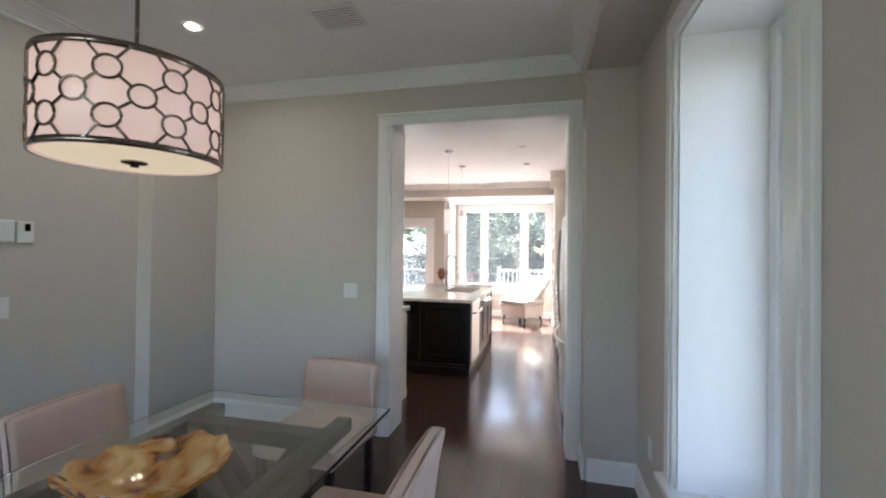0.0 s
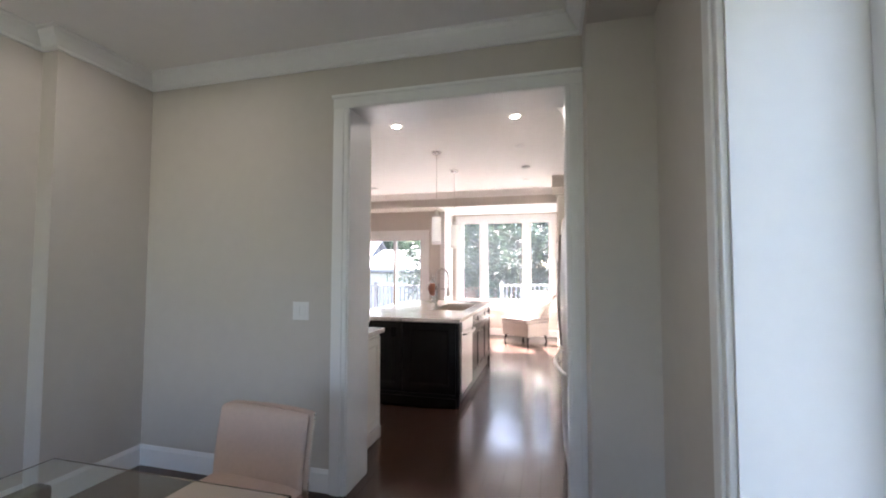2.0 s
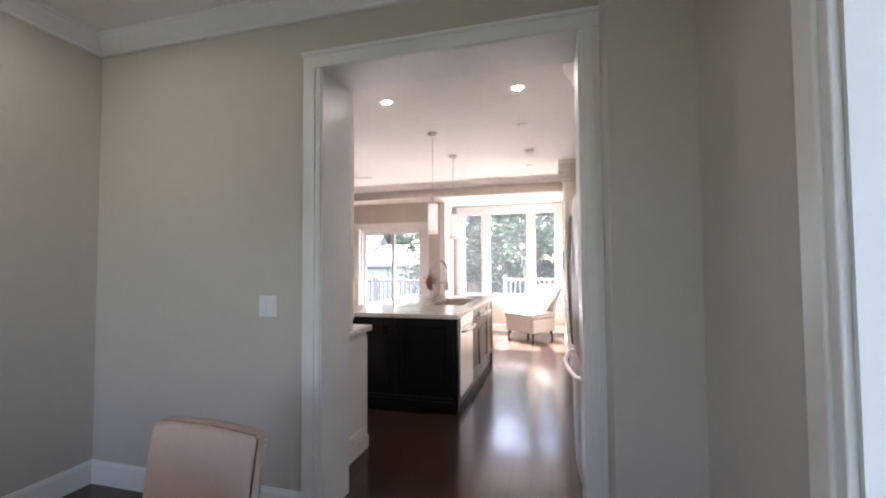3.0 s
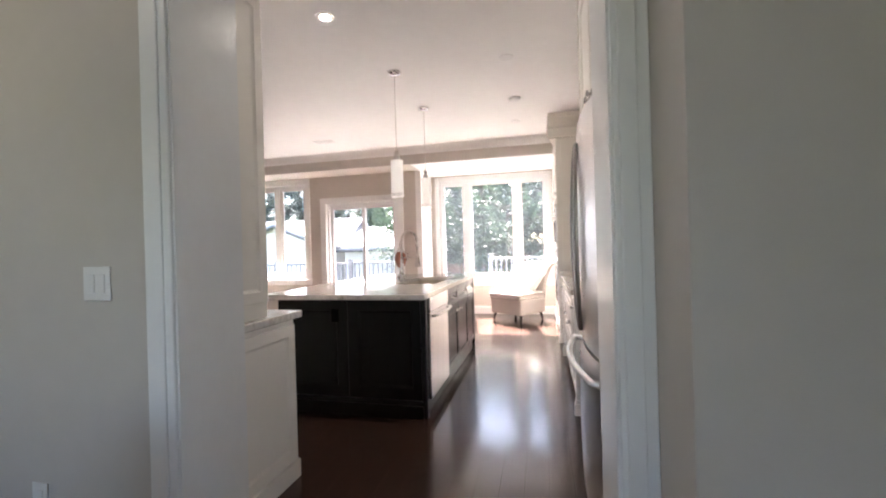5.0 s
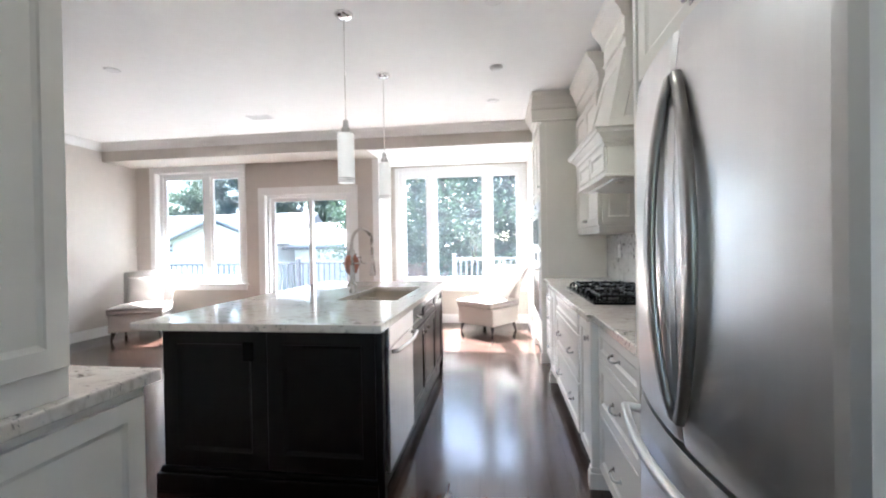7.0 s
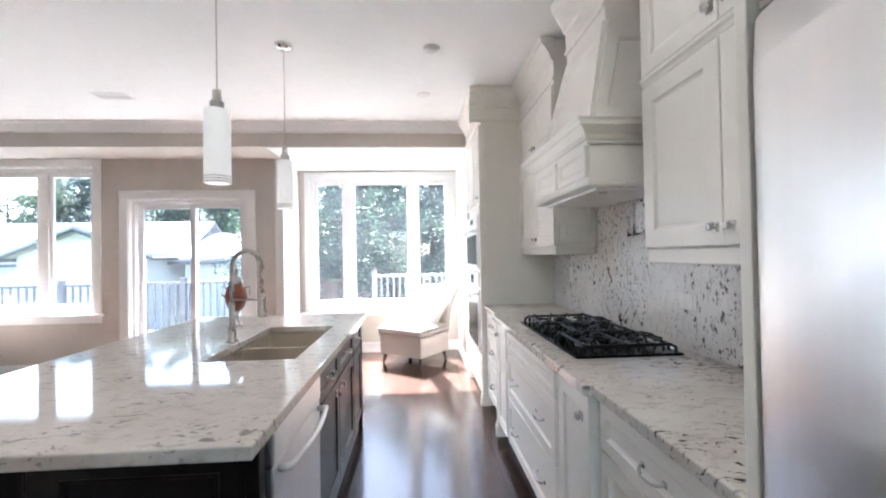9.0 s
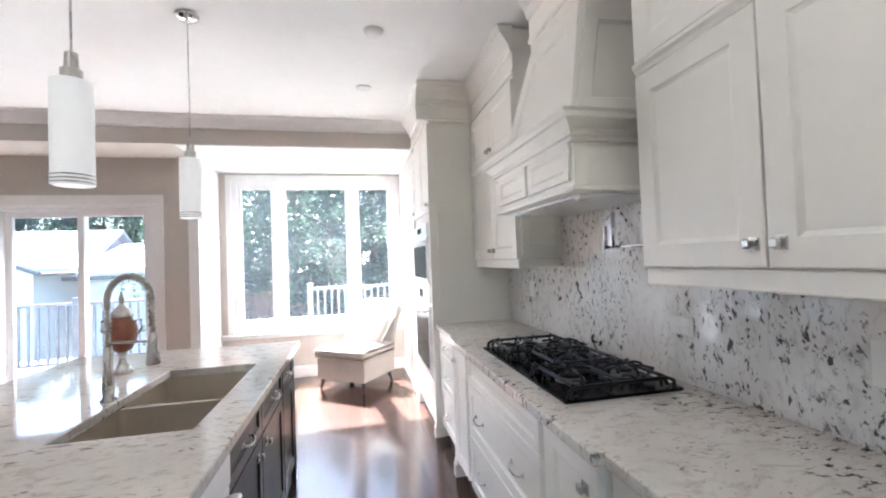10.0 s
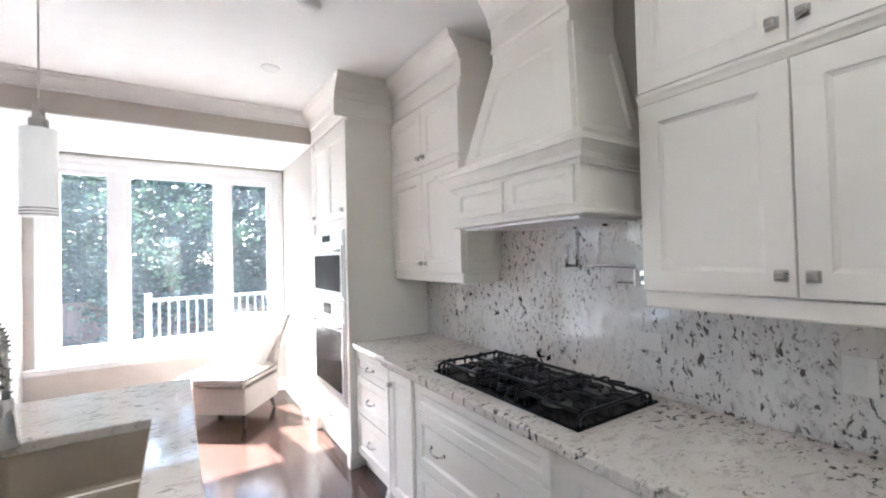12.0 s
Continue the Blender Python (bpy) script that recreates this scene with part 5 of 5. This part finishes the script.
def parsons_chair(m, label):
    """A dining chair, its front to -y, covered in linen with nailheads down the back's edges."""
    c = thing("dining_chair", (0, 0, 0), label, "chair", "chairs round the glass table")
    part("seat", local(soft_block(0.50, 0.50, 0.12, 0.03, 3, 0.02), pose(0, 0, 0.36)), PINKFABRIC, c, smooth=True)
    bm = soft_block(0.50, 0.075, 0.43, 0.022, 3)
    for v in bm.verts:
        f = v.co.z / 0.43
        v.co.y += 0.05 * f * f + 0.212
        v.co.z += 0.36 - 0.012 * abs(v.co.x / 0.25) ** 2 * f
    back = part("backrest", bm, PINKFABRIC, c, smooth=True)
    nails = bmesh.new()
    for s in (-1, 1):
        for i in range(24):
            f = i / 24
            t = bmesh.new()
            bmesh.ops.create_icosphere(t, subdivisions=1, radius=0.0055)
            bmesh.ops.translate(t, verts=t.verts, vec=(s * 0.249, 0.232 + 0.05 * f * f, 0.40 + 0.38 * f))
            join(nails, t)
    tagged(part("nailheads", nails, NICKEL, back, "row of small nickel nailheads"), kind="stuff")
    for x, y in ((-0.21, -0.21), (0.21, -0.21), (-0.21, 0.21), (0.21, 0.21)):
        part("leg", box(x - 0.02, x + 0.02, y - 0.02, y + 0.02, 0, 0.36, 0.004), DARKWOOD, c, "dark square wooden leg")
    c.matrix_world = m
    return c


ch = parsons_chair(pose(-0.88, -0.99, 0, 0, 0, -4), "beige linen dining chair with nailheads at the table end")
c2 = copy_thing(ch, pose(-1.50, -1.66, 0, 0, 0, 93))
c2["label"] = "beige linen dining chair along the wall side"
c3 = copy_thing(ch, pose(-0.31, -1.76, 0, 0, 0, -90))
c3["label"] = "beige linen dining chair pushed under the glass table"
c4 = copy_thing(ch, pose(-1.64, -2.55, 0, 0, 0, 90))
c4["label"] = "beige linen dining chair along the wall side"

# glass dining table
tb = thing("dining_table", (-0.81, -2.25, 0), "rectangular glass dining table on dark crossed wooden legs", "table")
TABLEGLASS = glass("table_glass", (0.93, 0.98, 0.96))
t = part("tabletop", box(-1.30, -0.325, -3.15, -1.32, 0.738, 0.75, 0.003), TABLEGLASS, tb, "clear plate glass top")
for y, s in ((-1.62, 1), (-2.88, -1)):
    for sx in (-1, 1):
        bm = box(-0.04, 0.04, -0.035, 0.035, 0, 0.95, 0.006)
        local(bm, Matrix.Translation((-0.81 + sx * 0.30, y, 0.0)) @ pose(0, 0, 0, 0, -sx * 38, 0))
        bmesh.ops.bisect_plane(bm, geom=bm.verts[:] + bm.edges[:] + bm.faces[:], plane_co=(0, 0, 0.736), plane_no=(0, 0, 1), clear_outer=True)
        bmesh.ops.bisect_plane(bm, geom=bm.verts[:] + bm.edges[:] + bm.faces[:], plane_co=(0, 0, 0.0), plane_no=(0, 0, -1), clear_outer=True)
        bmesh.ops.holes_fill(bm, edges=bm.edges[:])
        part("leg", bm, DARKWOOD, tb)
part("top_rail", box(-1.17, -1.10, -3.0, -1.45, 0.68, 0.737, 0.008), DARKWOOD, tb)
part("top_rail", box(-0.52, -0.45, -3.0, -1.45, 0.68, 0.737, 0.008), DARKWOOD, tb)
part("cross_rail", box(-1.0995, -0.5205, -1.67, -1.58, 0.675, 0.737, 0.008), DARKWOOD, tb)
part("cross_rail", box(-1.0995, -0.5205, -2.92, -2.83, 0.675, 0.737, 0.008), DARKWOOD, tb)
part("stretcher", box(-0.84, -0.78, -2.86, -1.64, 0.34, 0.41, 0.006), DARKWOOD, tb)

# amber glass bowl
AMBER = mat("amber_art_glass", (0.62, 0.24, 0.03), 0.06, spec=0.8, noise_scale=9, amount=0.9, bump=0.12, bump_scale=9, coat=1.0)
AMBER.node_tree.nodes["Principled BSDF"].inputs["Transmission Weight"].default_value = 0.1
ant = AMBER.node_tree
swirl = ant.nodes.new("ShaderNodeTexNoise")
swirl.inputs["Scale"].default_value, swirl.inputs["Detail"].default_value, swirl.inputs["Distortion"].default_value = 7, 4, 1.4
ramp = ant.nodes.new("ShaderNodeValToRGB")
ramp.color_ramp.elements[0].position, ramp.color_ramp.elements[0].color = 0.36, (0.13, 0.022, 0.004, 1)
ramp.color_ramp.elements[1].position, ramp.color_ramp.elements[1].color = 0.66, (0.86, 0.58, 0.20, 1)
mid = ramp.color_ramp.elements.new(0.45)
mid.color = (0.60, 0.24, 0.03, 1)
ant.links.new([n for n in ant.nodes if n.type == 'NEW_GEOMETRY'][0].outputs["Position"], swirl.inputs[0])
ant.links.new(swirl.outputs[0], ramp.inputs[0])
ant.links.new(ramp.outputs[0], ant.nodes["Principled BSDF"].inputs["Base Color"])
bm = bmesh.new()
seg, rings = 48, []
prof = [(0.03, 0.002), (0.07, 0.004), (0.13, 0.03), (0.175, 0.07), (0.205, 0.115), (0.203, 0.118), (0.17, 0.076), (0.125, 0.038), (0.07, 0.014), (0.0005, 0.012)]
for r, h in [(0.0005, 0.0)] + prof:
    row = []
    for i in range(seg):
        a = 2 * math.pi * i / seg
        k = (r / 0.2) ** 2
        rr = r * (1 + 0.02 * k * math.sin(11 * a))
        row.append(bm.verts.new((rr * 1.08 * math.cos(a), rr * 0.92 * math.sin(a), h * 0.8 + 0.008 * k * math.sin(11 * a + 0.8) + 0.01 * k * math.sin(2 * a))))
    rings.append(row)
for a, b in zip(rings, rings[1:]):
    for i in range(seg):
        bm.faces.new((a[i], a[(i + 1) % seg], b[(i + 1) % seg], b[i]))
bmesh.ops.recalc_face_normals(bm, faces=bm.faces[:])
bowl = part("decorative_bowl", bm, AMBER, None, smooth=True)
bowl.matrix_world = pose(-0.765, -2.14, 0.7515, 0, 0, 25)
tagged(bowl, "amber and brown fluted art-glass bowl on the table", "bowl")

# drum chandelier with a metal lattice
LX_, LY_, LZ0, LZ1, LR = -0.905, -2.085, 1.742, 2.02, 0.24
ch_ = thing("drum_chandelier", (LX_, LY_, LZ0), "blush fabric drum chandelier with dark ring lattice", "chandelier")
SHADE = glow("blush_shade_fabric", (0.70, 0.52, 0.45), 0.035)
part("shade", add_lathe(bmesh.new(), (LX_, LY_, LZ0), [(LR - 0.006, 0), (LR, 0), (LR, LZ1 - LZ0), (LR - 0.006, LZ1 - LZ0), (LR - 0.006, 0)], 64), SHADE, ch_, smooth=True)
DIFF = glow("warm_lamp_diffuser", (0.95, 0.80, 0.55), 0.033)
part("diffuser", cyl((LX_, LY_, LZ0 + 0.004), (LX_, LY_, LZ0 + 0.01), LR - 0.012, None, 64), DIFF, ch_, "warm glowing diffuser plate")
BRONZE = mat("dark_polished_bronze", (0.26, 0.215, 0.18), 0.25, metal=1.0, noise_scale=15, amount=0.2)
for z in (LZ0, LZ1 - 0.018):
    part("rim_band", add_lathe(bmesh.new(), (LX_, LY_, z), [(LR + 0.001, 0), (LR + 0.007, 0), (LR + 0.007, 0.018), (LR + 0.001, 0.018), (LR + 0.001, 0)], 64), BRONZE, ch_, smooth=True)
part("finial", add_lathe(bmesh.new(), (LX_, LY_, LZ0 - 0.018), [(0, 0), (0.012, 0.002), (0.012, 0.008), (0.035, 0.012), (0.035, 0.018), (0, 0.02)], 20), BRONZE, ch_, smooth=True)
part("rod", cyl((LX_, LY_, LZ1 - 0.08), (LX_, LY_, DC - 0.02), 0.006, None, 10), BRONZE, ch_)
part("ceiling_rose", add_lathe(bmesh.new(), (LX_, LY_, DC), [(0, -0.03), (0.03, -0.028), (0.06, -0.012), (0.062, -0.0005), (0, -0.0005)], 24), BRONZE, ch_, smooth=True)


def on_drum(a, z, r=LR + 0.005):
    return (LX_ + r * math.cos(a), LY_ + r * math.sin(a), z)


N = 10
da = 2 * math.pi / N
zs = (LZ0 + 0.075, (LZ0 + LZ1) / 2, LZ1 - 0.075)
rr = 0.031


def ring_on_drum(a0, z0):
    bm = add_tube(bmesh.new(), [on_drum(a0 + rr * math.cos(t) / LR, z0 + rr * math.sin(t)) for t in [2 * math.pi * i / 22 for i in range(22)]], 0.0042, 5, True)
    part("lattice_ring", bm, BRONZE, ch_, smooth=True)


def bar_on_drum(a0, z0, a1, z1):
    d = math.hypot((a1 - a0) * LR, z1 - z0)
    k0, k1 = rr / d, 1 - rr / d
    bm = add_tube(bmesh.new(), [on_drum(a0 + (a1 - a0) * f, z0 + (z1 - z0) * f) for f in (k0, (k0 + k1) / 2, k1)], 0.0042, 5)
    part("lattice_bar", bm, BRONZE, ch_)


for i in range(N):
    a = (i + 0.5) * da
    ring_on_drum(a, zs[0])
    ring_on_drum(a + da / 2, zs[1])
    ring_on_drum(a, zs[2])
    for a1 in (a - da / 2, a + da / 2):
        bar_on_drum(a, zs[0], a1, zs[1])
        bar_on_drum(a, zs[2], a1, zs[1])
        bar_on_drum(a, zs[0], a + (a1 - a) * 0.9, LZ0 - 0.012)
        bar_on_drum(a, zs[2], a + (a1 - a) * 0.9, LZ1 + 0.012)

# ---- garden ----
DECK = mat("grey_deck_boards", (0.30, 0.29, 0.28), 0.7, noise_scale=4, amount=0.2, bump=0.2, bump_scale=40, stretch=(0.2, 1, 1))
RAIL = mat("slate_painted_rail", (0.055, 0.06, 0.08), 0.5, noise_scale=5, amount=0.12, bump=0.05)
WHITERAIL = mat("white_painted_rail", (0.17, 0.18, 0.21), 0.5, noise_scale=5, amount=0.06, bump=0.05)
bm = bmesh.new()
for i in range(46):
    add_box(bm, -9.0, 4.0, 6.86 + 0.14 * i * 0.5, 6.86 + 0.14 * i * 0.5 + 0.065, -0.19, -0.15)
structure("deck", bm, DECK, "grey timber deck outside the windows", "deck")


def railing(a, b, z0, z1, material, label, posts):
    a, b = Vector((*a, 0)), Vector((*b, 0))
    d = (b - a).normalized()
    rot = Matrix(((d.x, -d.y, 0), (d.y, d.x, 0), (0, 0, 1))).to_4x4()
    L = (b - a).length
    r = thing("railing", (0, 0, 0), label, "railing")
    m = Matrix.Translation(a) @ rot
    part("top_rail", local(box(0, L, -0.035, 0.035, z1 - 0.05, z1, 0.006), m), material, r)
    part("bottom_rail", local(box(0, L, -0.02, 0.02, z0 + 0.08, z0 + 0.13), m), material, r)
    for p in posts:
        part("post", local(box(p - 0.05, p + 0.05, -0.05, 0.05, z0, z1 + 0.08, 0.006), m), material, r)
    n = int(L / 0.125)
    for i in range(n):
        x = (i + 0.5) * L / n
        part("baluster", local(box(x - 0.017, x + 0.017, -0.014, 0.014, z0 + 0.13, z1 - 0.05), m), material, r)
    r.location = (0, 0, 0)
    return r


railing((-9.0, 8.6), (-2.3, 9.3), -0.15, 0.95, RAIL, "dark slate-painted wooden deck railing", (0.05, 2.3, 4.4, 6.6))
railing((-0.95, 9.2), (3.6, 9.5), -0.15, 1.0, WHITERAIL, "pale painted wooden deck railing", (0.05, 2.2, 4.4))

FENCE = mat("weathered_fence_wood", (0.20, 0.13, 0.10), 0.8, noise_scale=3, amount=0.3, bump=0.3, bump_scale=30, stretch=(1, 1, 0.15))
fe = thing("garden_fence", (0, 14.0, -1.2), "weathered brown board fence behind the garden", "fence")
bm = box(-0.07, 0.07, -0.012, 0.012, 0, 1.9, 0.003)
me = None
for i in range(110):
    x = -3.5 + 0.15 * i
    if me is None:
        first = part("board", local(bm, Matrix.Translation((x, 14.0, -1.2))), FENCE, fe)
        me = first.data
        x_first = x
    else:
        o = new("board", me)
        o.parent = fe
        o.location = (x - x_first, 0.0, 0.0)
part("fence_rail", box(-3.6, 13.1, 14.02, 14.07, -0.9, -0.82), FENCE, fe)
part("fence_rail", box(-3.6, 13.1, 14.02, 14.07, 0.3, 0.38), FENCE, fe)

# neighbouring garage with pale roof and siding
SIDING = mat("white_siding", (0.50, 0.51, 0.53), 0.6, noise_scale=2, amount=0.05)
ROOF = mat("pale_grey_shingles", (0.36, 0.36, 0.38), 0.85, noise_scale=6, amount=0.25, bump=0.4, bump_scale=20)
DARKTRIM = mat("dark_gutter", (0.06, 0.06, 0.07), 0.5)


def garage(x0, x1, y0, y1, z0, eave, ridge, along_x, label):
    g = thing("garage", ((x0 + x1) / 2, (y0 + y1) / 2, z0), label, "garage")
    wall = bmesh.new()
    add_box(wall, x0, x1, y0, y1, z0, eave)
    cx, cy = (x0 + x1) / 2, (y0 + y1) / 2
    if along_x:
        ends = [[(x, y0, eave), (x, y1, eave), (x, cy, ridge)] for x in (x0, x1)]
    else:
        ends = [[(x0, y, eave), (x1, y, eave), (cx, y, ridge)] for y in (y0, y1)]
    v = [[wall.verts.new(p) for p in e] for e in ends]
    wall.faces.new(v[0])
    wall.faces.new(v[1][::-1])
    w = part("wall", wall, SIDING, g)
    n = int((ridge - z0) / 0.18)
    lap = bmesh.new()
    for i in range(n):
        z = z0 + 0.18 * i
        if z + 0.18 < eave:
            add_box(lap, x0 - 0.012, x1 + 0.012, y0 - 0.012, y0 - 0.0005, z + 0.012, z + 0.18)
        elif not along_x:
            k = max(0.05, 1 - (z + 0.18 - eave) / (ridge - eave))
            add_box(lap, cx - (x1 - x0) / 2 * k, cx + (x1 - x0) / 2 * k, y0 - 0.012, y0 - 0.0005, z + 0.012, z + 0.18)
    tagged(part("siding_boards", lap, SIDING, g), kind="stuff")
    o = 0.35
    for s in (-1, 1):
        bm = bmesh.new()
        if along_x:
            ye = (y0 - o) if s < 0 else (y1 + o)
            drop = (ridge - eave) / ((y1 - y0) / 2) * o
            pts = [(x0 - o, ye, eave - drop), (x1 + o, ye, eave - drop), (x1 + o, cy, ridge), (x0 - o, cy, ridge)]
        else:
            xe = (x0 - o) if s < 0 else (x1 + o)
            drop = (ridge - eave) / ((x1 - x0) / 2) * o
            pts = [(xe, y0 - o, eave - drop), (xe, y1 + o, eave - drop), (cx, y1 + o, ridge), (cx, y0 - o, ridge)]
        lo = [bm.verts.new(Vector(p) + Vector((0, 0, 0.03))) for p in pts]
        hi = [bm.verts.new(Vector(p) + Vector((0, 0, 0.15))) for p in pts]
        bm.faces.new(lo[::-1])
        bm.faces.new(hi)
        for i in range(4):
            bm.faces.new((lo[i], lo[(i + 1) % 4], hi[(i + 1) % 4], hi[i]))
        bmesh.ops.recalc_face_normals(bm, faces=bm.faces[:])
        part("roof", bm, ROOF, g)
        bm = add_tube(bmesh.new(), [pts[0], pts[1]], 0.06, 6)
        part("gutter", bm, DARKTRIM, g)
        part("fascia", add_tube(bmesh.new(), [pts[0], pts[3]], 0.05, 6), DARKTRIM, g)
    return g


garage(-11.8, -8.15, 13.6, 16.5, -1.2, 1.58, 2.30, False, "white-sided neighbouring garage with a pale gabled roof")
garage(-21.0, -9.0, 16.95, 21.0, -1.2, 1.5, 2.85, True, "long low white outbuilding with a pale shingle roof")
garage(-7.7, -4.2, 14.9, 20.6, -1.2, 1.38, 2.25, True, "low white garage with a pale shingle roof and dark gutter")

# trees
BARK = mat("tree_bark", (0.06, 0.045, 0.035), 0.9, noise_scale=6, amount=0.3, bump=0.6, bump_scale=25, stretch=(1, 1, 0.3))


def leaf_mat(name, color, through):
    """Leaves that let part of the sun through."""
    m = mat(name, color, 0.5, noise_scale=2, amount=0.45, random_amount=0.5)
    nt = m.node_tree
    tr = nt.nodes.new("ShaderNodeBsdfTranslucent")
    tr.inputs["Color"].default_value = (*through, 1)
    mx = nt.nodes.new("ShaderNodeMixShader")
    mx.inputs[0].default_value = 0.3
    nt.links.new(nt.nodes["Principled BSDF"].outputs[0], mx.inputs[1])
    nt.links.new(tr.outputs[0], mx.inputs[2])
    nt.links.new(mx.outputs[0], nt.nodes["Material Output"].inputs[0])
    return m


LEAF = leaf_mat("green_leaves", (0.045, 0.074, 0.05), (0.045, 0.075, 0.04))
PINE = leaf_mat("blue_green_leaves", (0.03, 0.054, 0.05), (0.022, 0.042, 0.034))


def tree(seed, height, spread, n, leafmat, label, low=0.12, size=0.13):
    """A tapered trunk, forking limbs and a ragged crown of single leaves in clumps."""
    rnd = random.Random(seed)
    t = thing("tree", (0, 0, 0), label, "tree", "garden trees")
    bm = bmesh.new()
    trunk = [Vector((0.06 * math.sin(i * 1.3 + seed), 0.06 * math.cos(i * 0.9), height * 0.8 * i / 8)) for i in range(9)]
    for i in range(8):
        add_cyl(bm, trunk[i], trunk[i + 1], 0.16 * (1 - i / 9.5), 0.16 * (1 - (i + 1) / 9.5), 9, False)
    tips = []
    for k in range(26):
        f = low + (0.95 - low) * k / 26
        base = trunk[min(8, int(f * 10))].lerp(trunk[min(8, int(f * 10) + 1)], 0.4)
        base = Vector((base.x, base.y, f * height * 0.8))
        a = k * 2.4 + rnd.uniform(-0.5, 0.5)
        L = spread * (1.05 - 0.65 * abs(f - 0.45)) * rnd.uniform(0.55, 1.1)
        mid = base + Vector((math.cos(a) * L * 0.5, math.sin(a) * L * 0.5, L * rnd.uniform(0.05, 0.3)))
        end = base + Vector((math.cos(a) * L, math.sin(a) * L, L * rnd.uniform(0.1, 0.55)))
        add_cyl(bm, base, mid, 0.05, 0.03, 6, False)
        add_cyl(bm, mid, end, 0.03, 0.01, 6, False)
        for q in (0.35, 0.6, 0.8, 1.0, 1.1):
            tips.append(base.lerp(end, q) + Vector((rnd.gauss(0, 0.12), rnd.gauss(0, 0.12), rnd.gauss(0, 0.12))))
    part("trunk", bm, BARK, t)
    verts, faces = [], []
    per = n // len(tips)
    for c in tips:
        r = rnd.uniform(0.22, 0.55)
        for _ in range(per):
            p = c + Vector((rnd.gauss(0, r * 0.6), rnd.gauss(0, r * 0.6), rnd.gauss(0, r * 0.45)))
            u = Vector((rnd.gauss(0, 1), rnd.gauss(0, 1), rnd.gauss(0, 0.6))).normalized()
            w = u.cross(Vector((rnd.gauss(0, 1), rnd.gauss(0, 1), rnd.gauss(0, 1)))).normalized()
            s = size * rnd.uniform(0.6, 1.3)
            k = len(verts)
            verts += [p - u * s * 0.5, p + w * s * 0.3, p + u * s * 0.5, p - w * s * 0.3]
            faces.append((k, k + 1, k + 2, k + 3))
    me = bpy.data.meshes.new("crown")
    me.from_pydata([tuple(v) for v in verts], [], faces)
    me.materials.append(leafmat)
    o = new("crown", me)
    o.parent = t
    return t


ta = tree(3, 8.0, 2.3, 13000, LEAF, "leafy green garden tree with drooping limbs")
tb_ = tree(8, 9.5, 2.1, 18000, PINE, "tall dense dark green garden tree")
tc_ = tree(15, 5.0, 1.7, 7000, LEAF, "rounded low green garden tree", 0.05)
ta.matrix_world = pose(-1.9, 15.5, -1.2, 0, 0, 20)
tb_.matrix_world = pose(0.6, 16.5, -1.2, 0, 0, 70)
tc_.matrix_world = pose(-0.7, 13.0, -1.2, 0, 0, 0)
for src, places in ((ta, ((3.2, 15.5, 130), (-6.0, 24.0, 40), (-13.5, 26.0, 200), (-19.0, 24.0, 90), (-11.0, 23.4, 15), (-8.2, 23.0, 250), (3.8, 22.0, 75), (-22.5, 25.0, 140))),
                    (tb_, ((-3.6, 19.5, 10), (-9.5, 25.0, 80), (2.2, 19.0, 50), (-16.5, 29.0, 170), (5.5, 18.5, 20), (-1.2, 21.0, 300), (-5.5, 29.0, 20), (-15.2, 23.6, 33), (-12.4, 25.0, 110), (-7.4, 26.5, 210), (-4.6, 23.6, 140), (-17.6, 24.5, 260), (-20.6, 26.5, 5), (0.9, 23.5, 190), (-2.6, 25.0, 95), (-10.0, 28.0, 320))),
                    (tc_, ((1.9, 13.6, 60), (-3.9, 14.0, 120), (4.2, 13.0, 210)))):
    for x, y, a in places:
        copy_thing(src, pose(x, y, -1.2, 0, 0, a))

# ---- floor planks ----
PW, PL = 0.125, 1.6
bm = box(-PW / 2 + 0.0002, PW / 2 - 0.0002, -PL / 2 + 0.0003, PL / 2 - 0.0003, -0.0119, 0, 0.0007, 1)
plank_mesh = bpy.data.meshes.new("plank")
bm.to_mesh(plank_mesh)
bm.free()
plank_mesh.materials.append(FLOORWOOD)
floor_ob = bpy.data.objects["floor"]
rest_v, rest_f = [], []
src_v = [v.co.copy() for v in plank_mesh.vertices]
src_f = [tuple(p.vertices) for p in plank_mesh.polygons]
rnd = random.Random(4)
count = 0
for i in range(60):
    x = 1.23 - PW * (i + 0.5)
    off = rnd.uniform(0, PL)
    for j in range(-1, 9):
        y = -5.6 + off + PL * j
        if y - PL / 2 > BY - 0.05 or y + PL / 2 < -5.65:
            continue
        if -2.3 < x < 1.0 and -2.0 < y < 6.2 and count < 300:
            o = new("plank", plank_mesh)
            o.parent = floor_ob
            o.location = (x, y, 0)
            count += 1
        else:
            start = 0.06 if x < -2.72 else -5.6
            if y + PL / 2 < start + 0.02:
                continue
            k = len(rest_v)
            rest_v += [(v.x + x, max(start, min(v.y + y, BY)), v.z) for v in src_v]
            rest_f += [tuple(q + k for q in f) for f in src_f]
me = bpy.data.meshes.new("planks")
me.from_pydata(rest_v, [], rest_f)
me.materials.append(FLOORWOOD)
o = new("planks", me)
o.parent = floor_ob
tagged(o, "dark hardwood planks of the outer floor", kind="stuff")
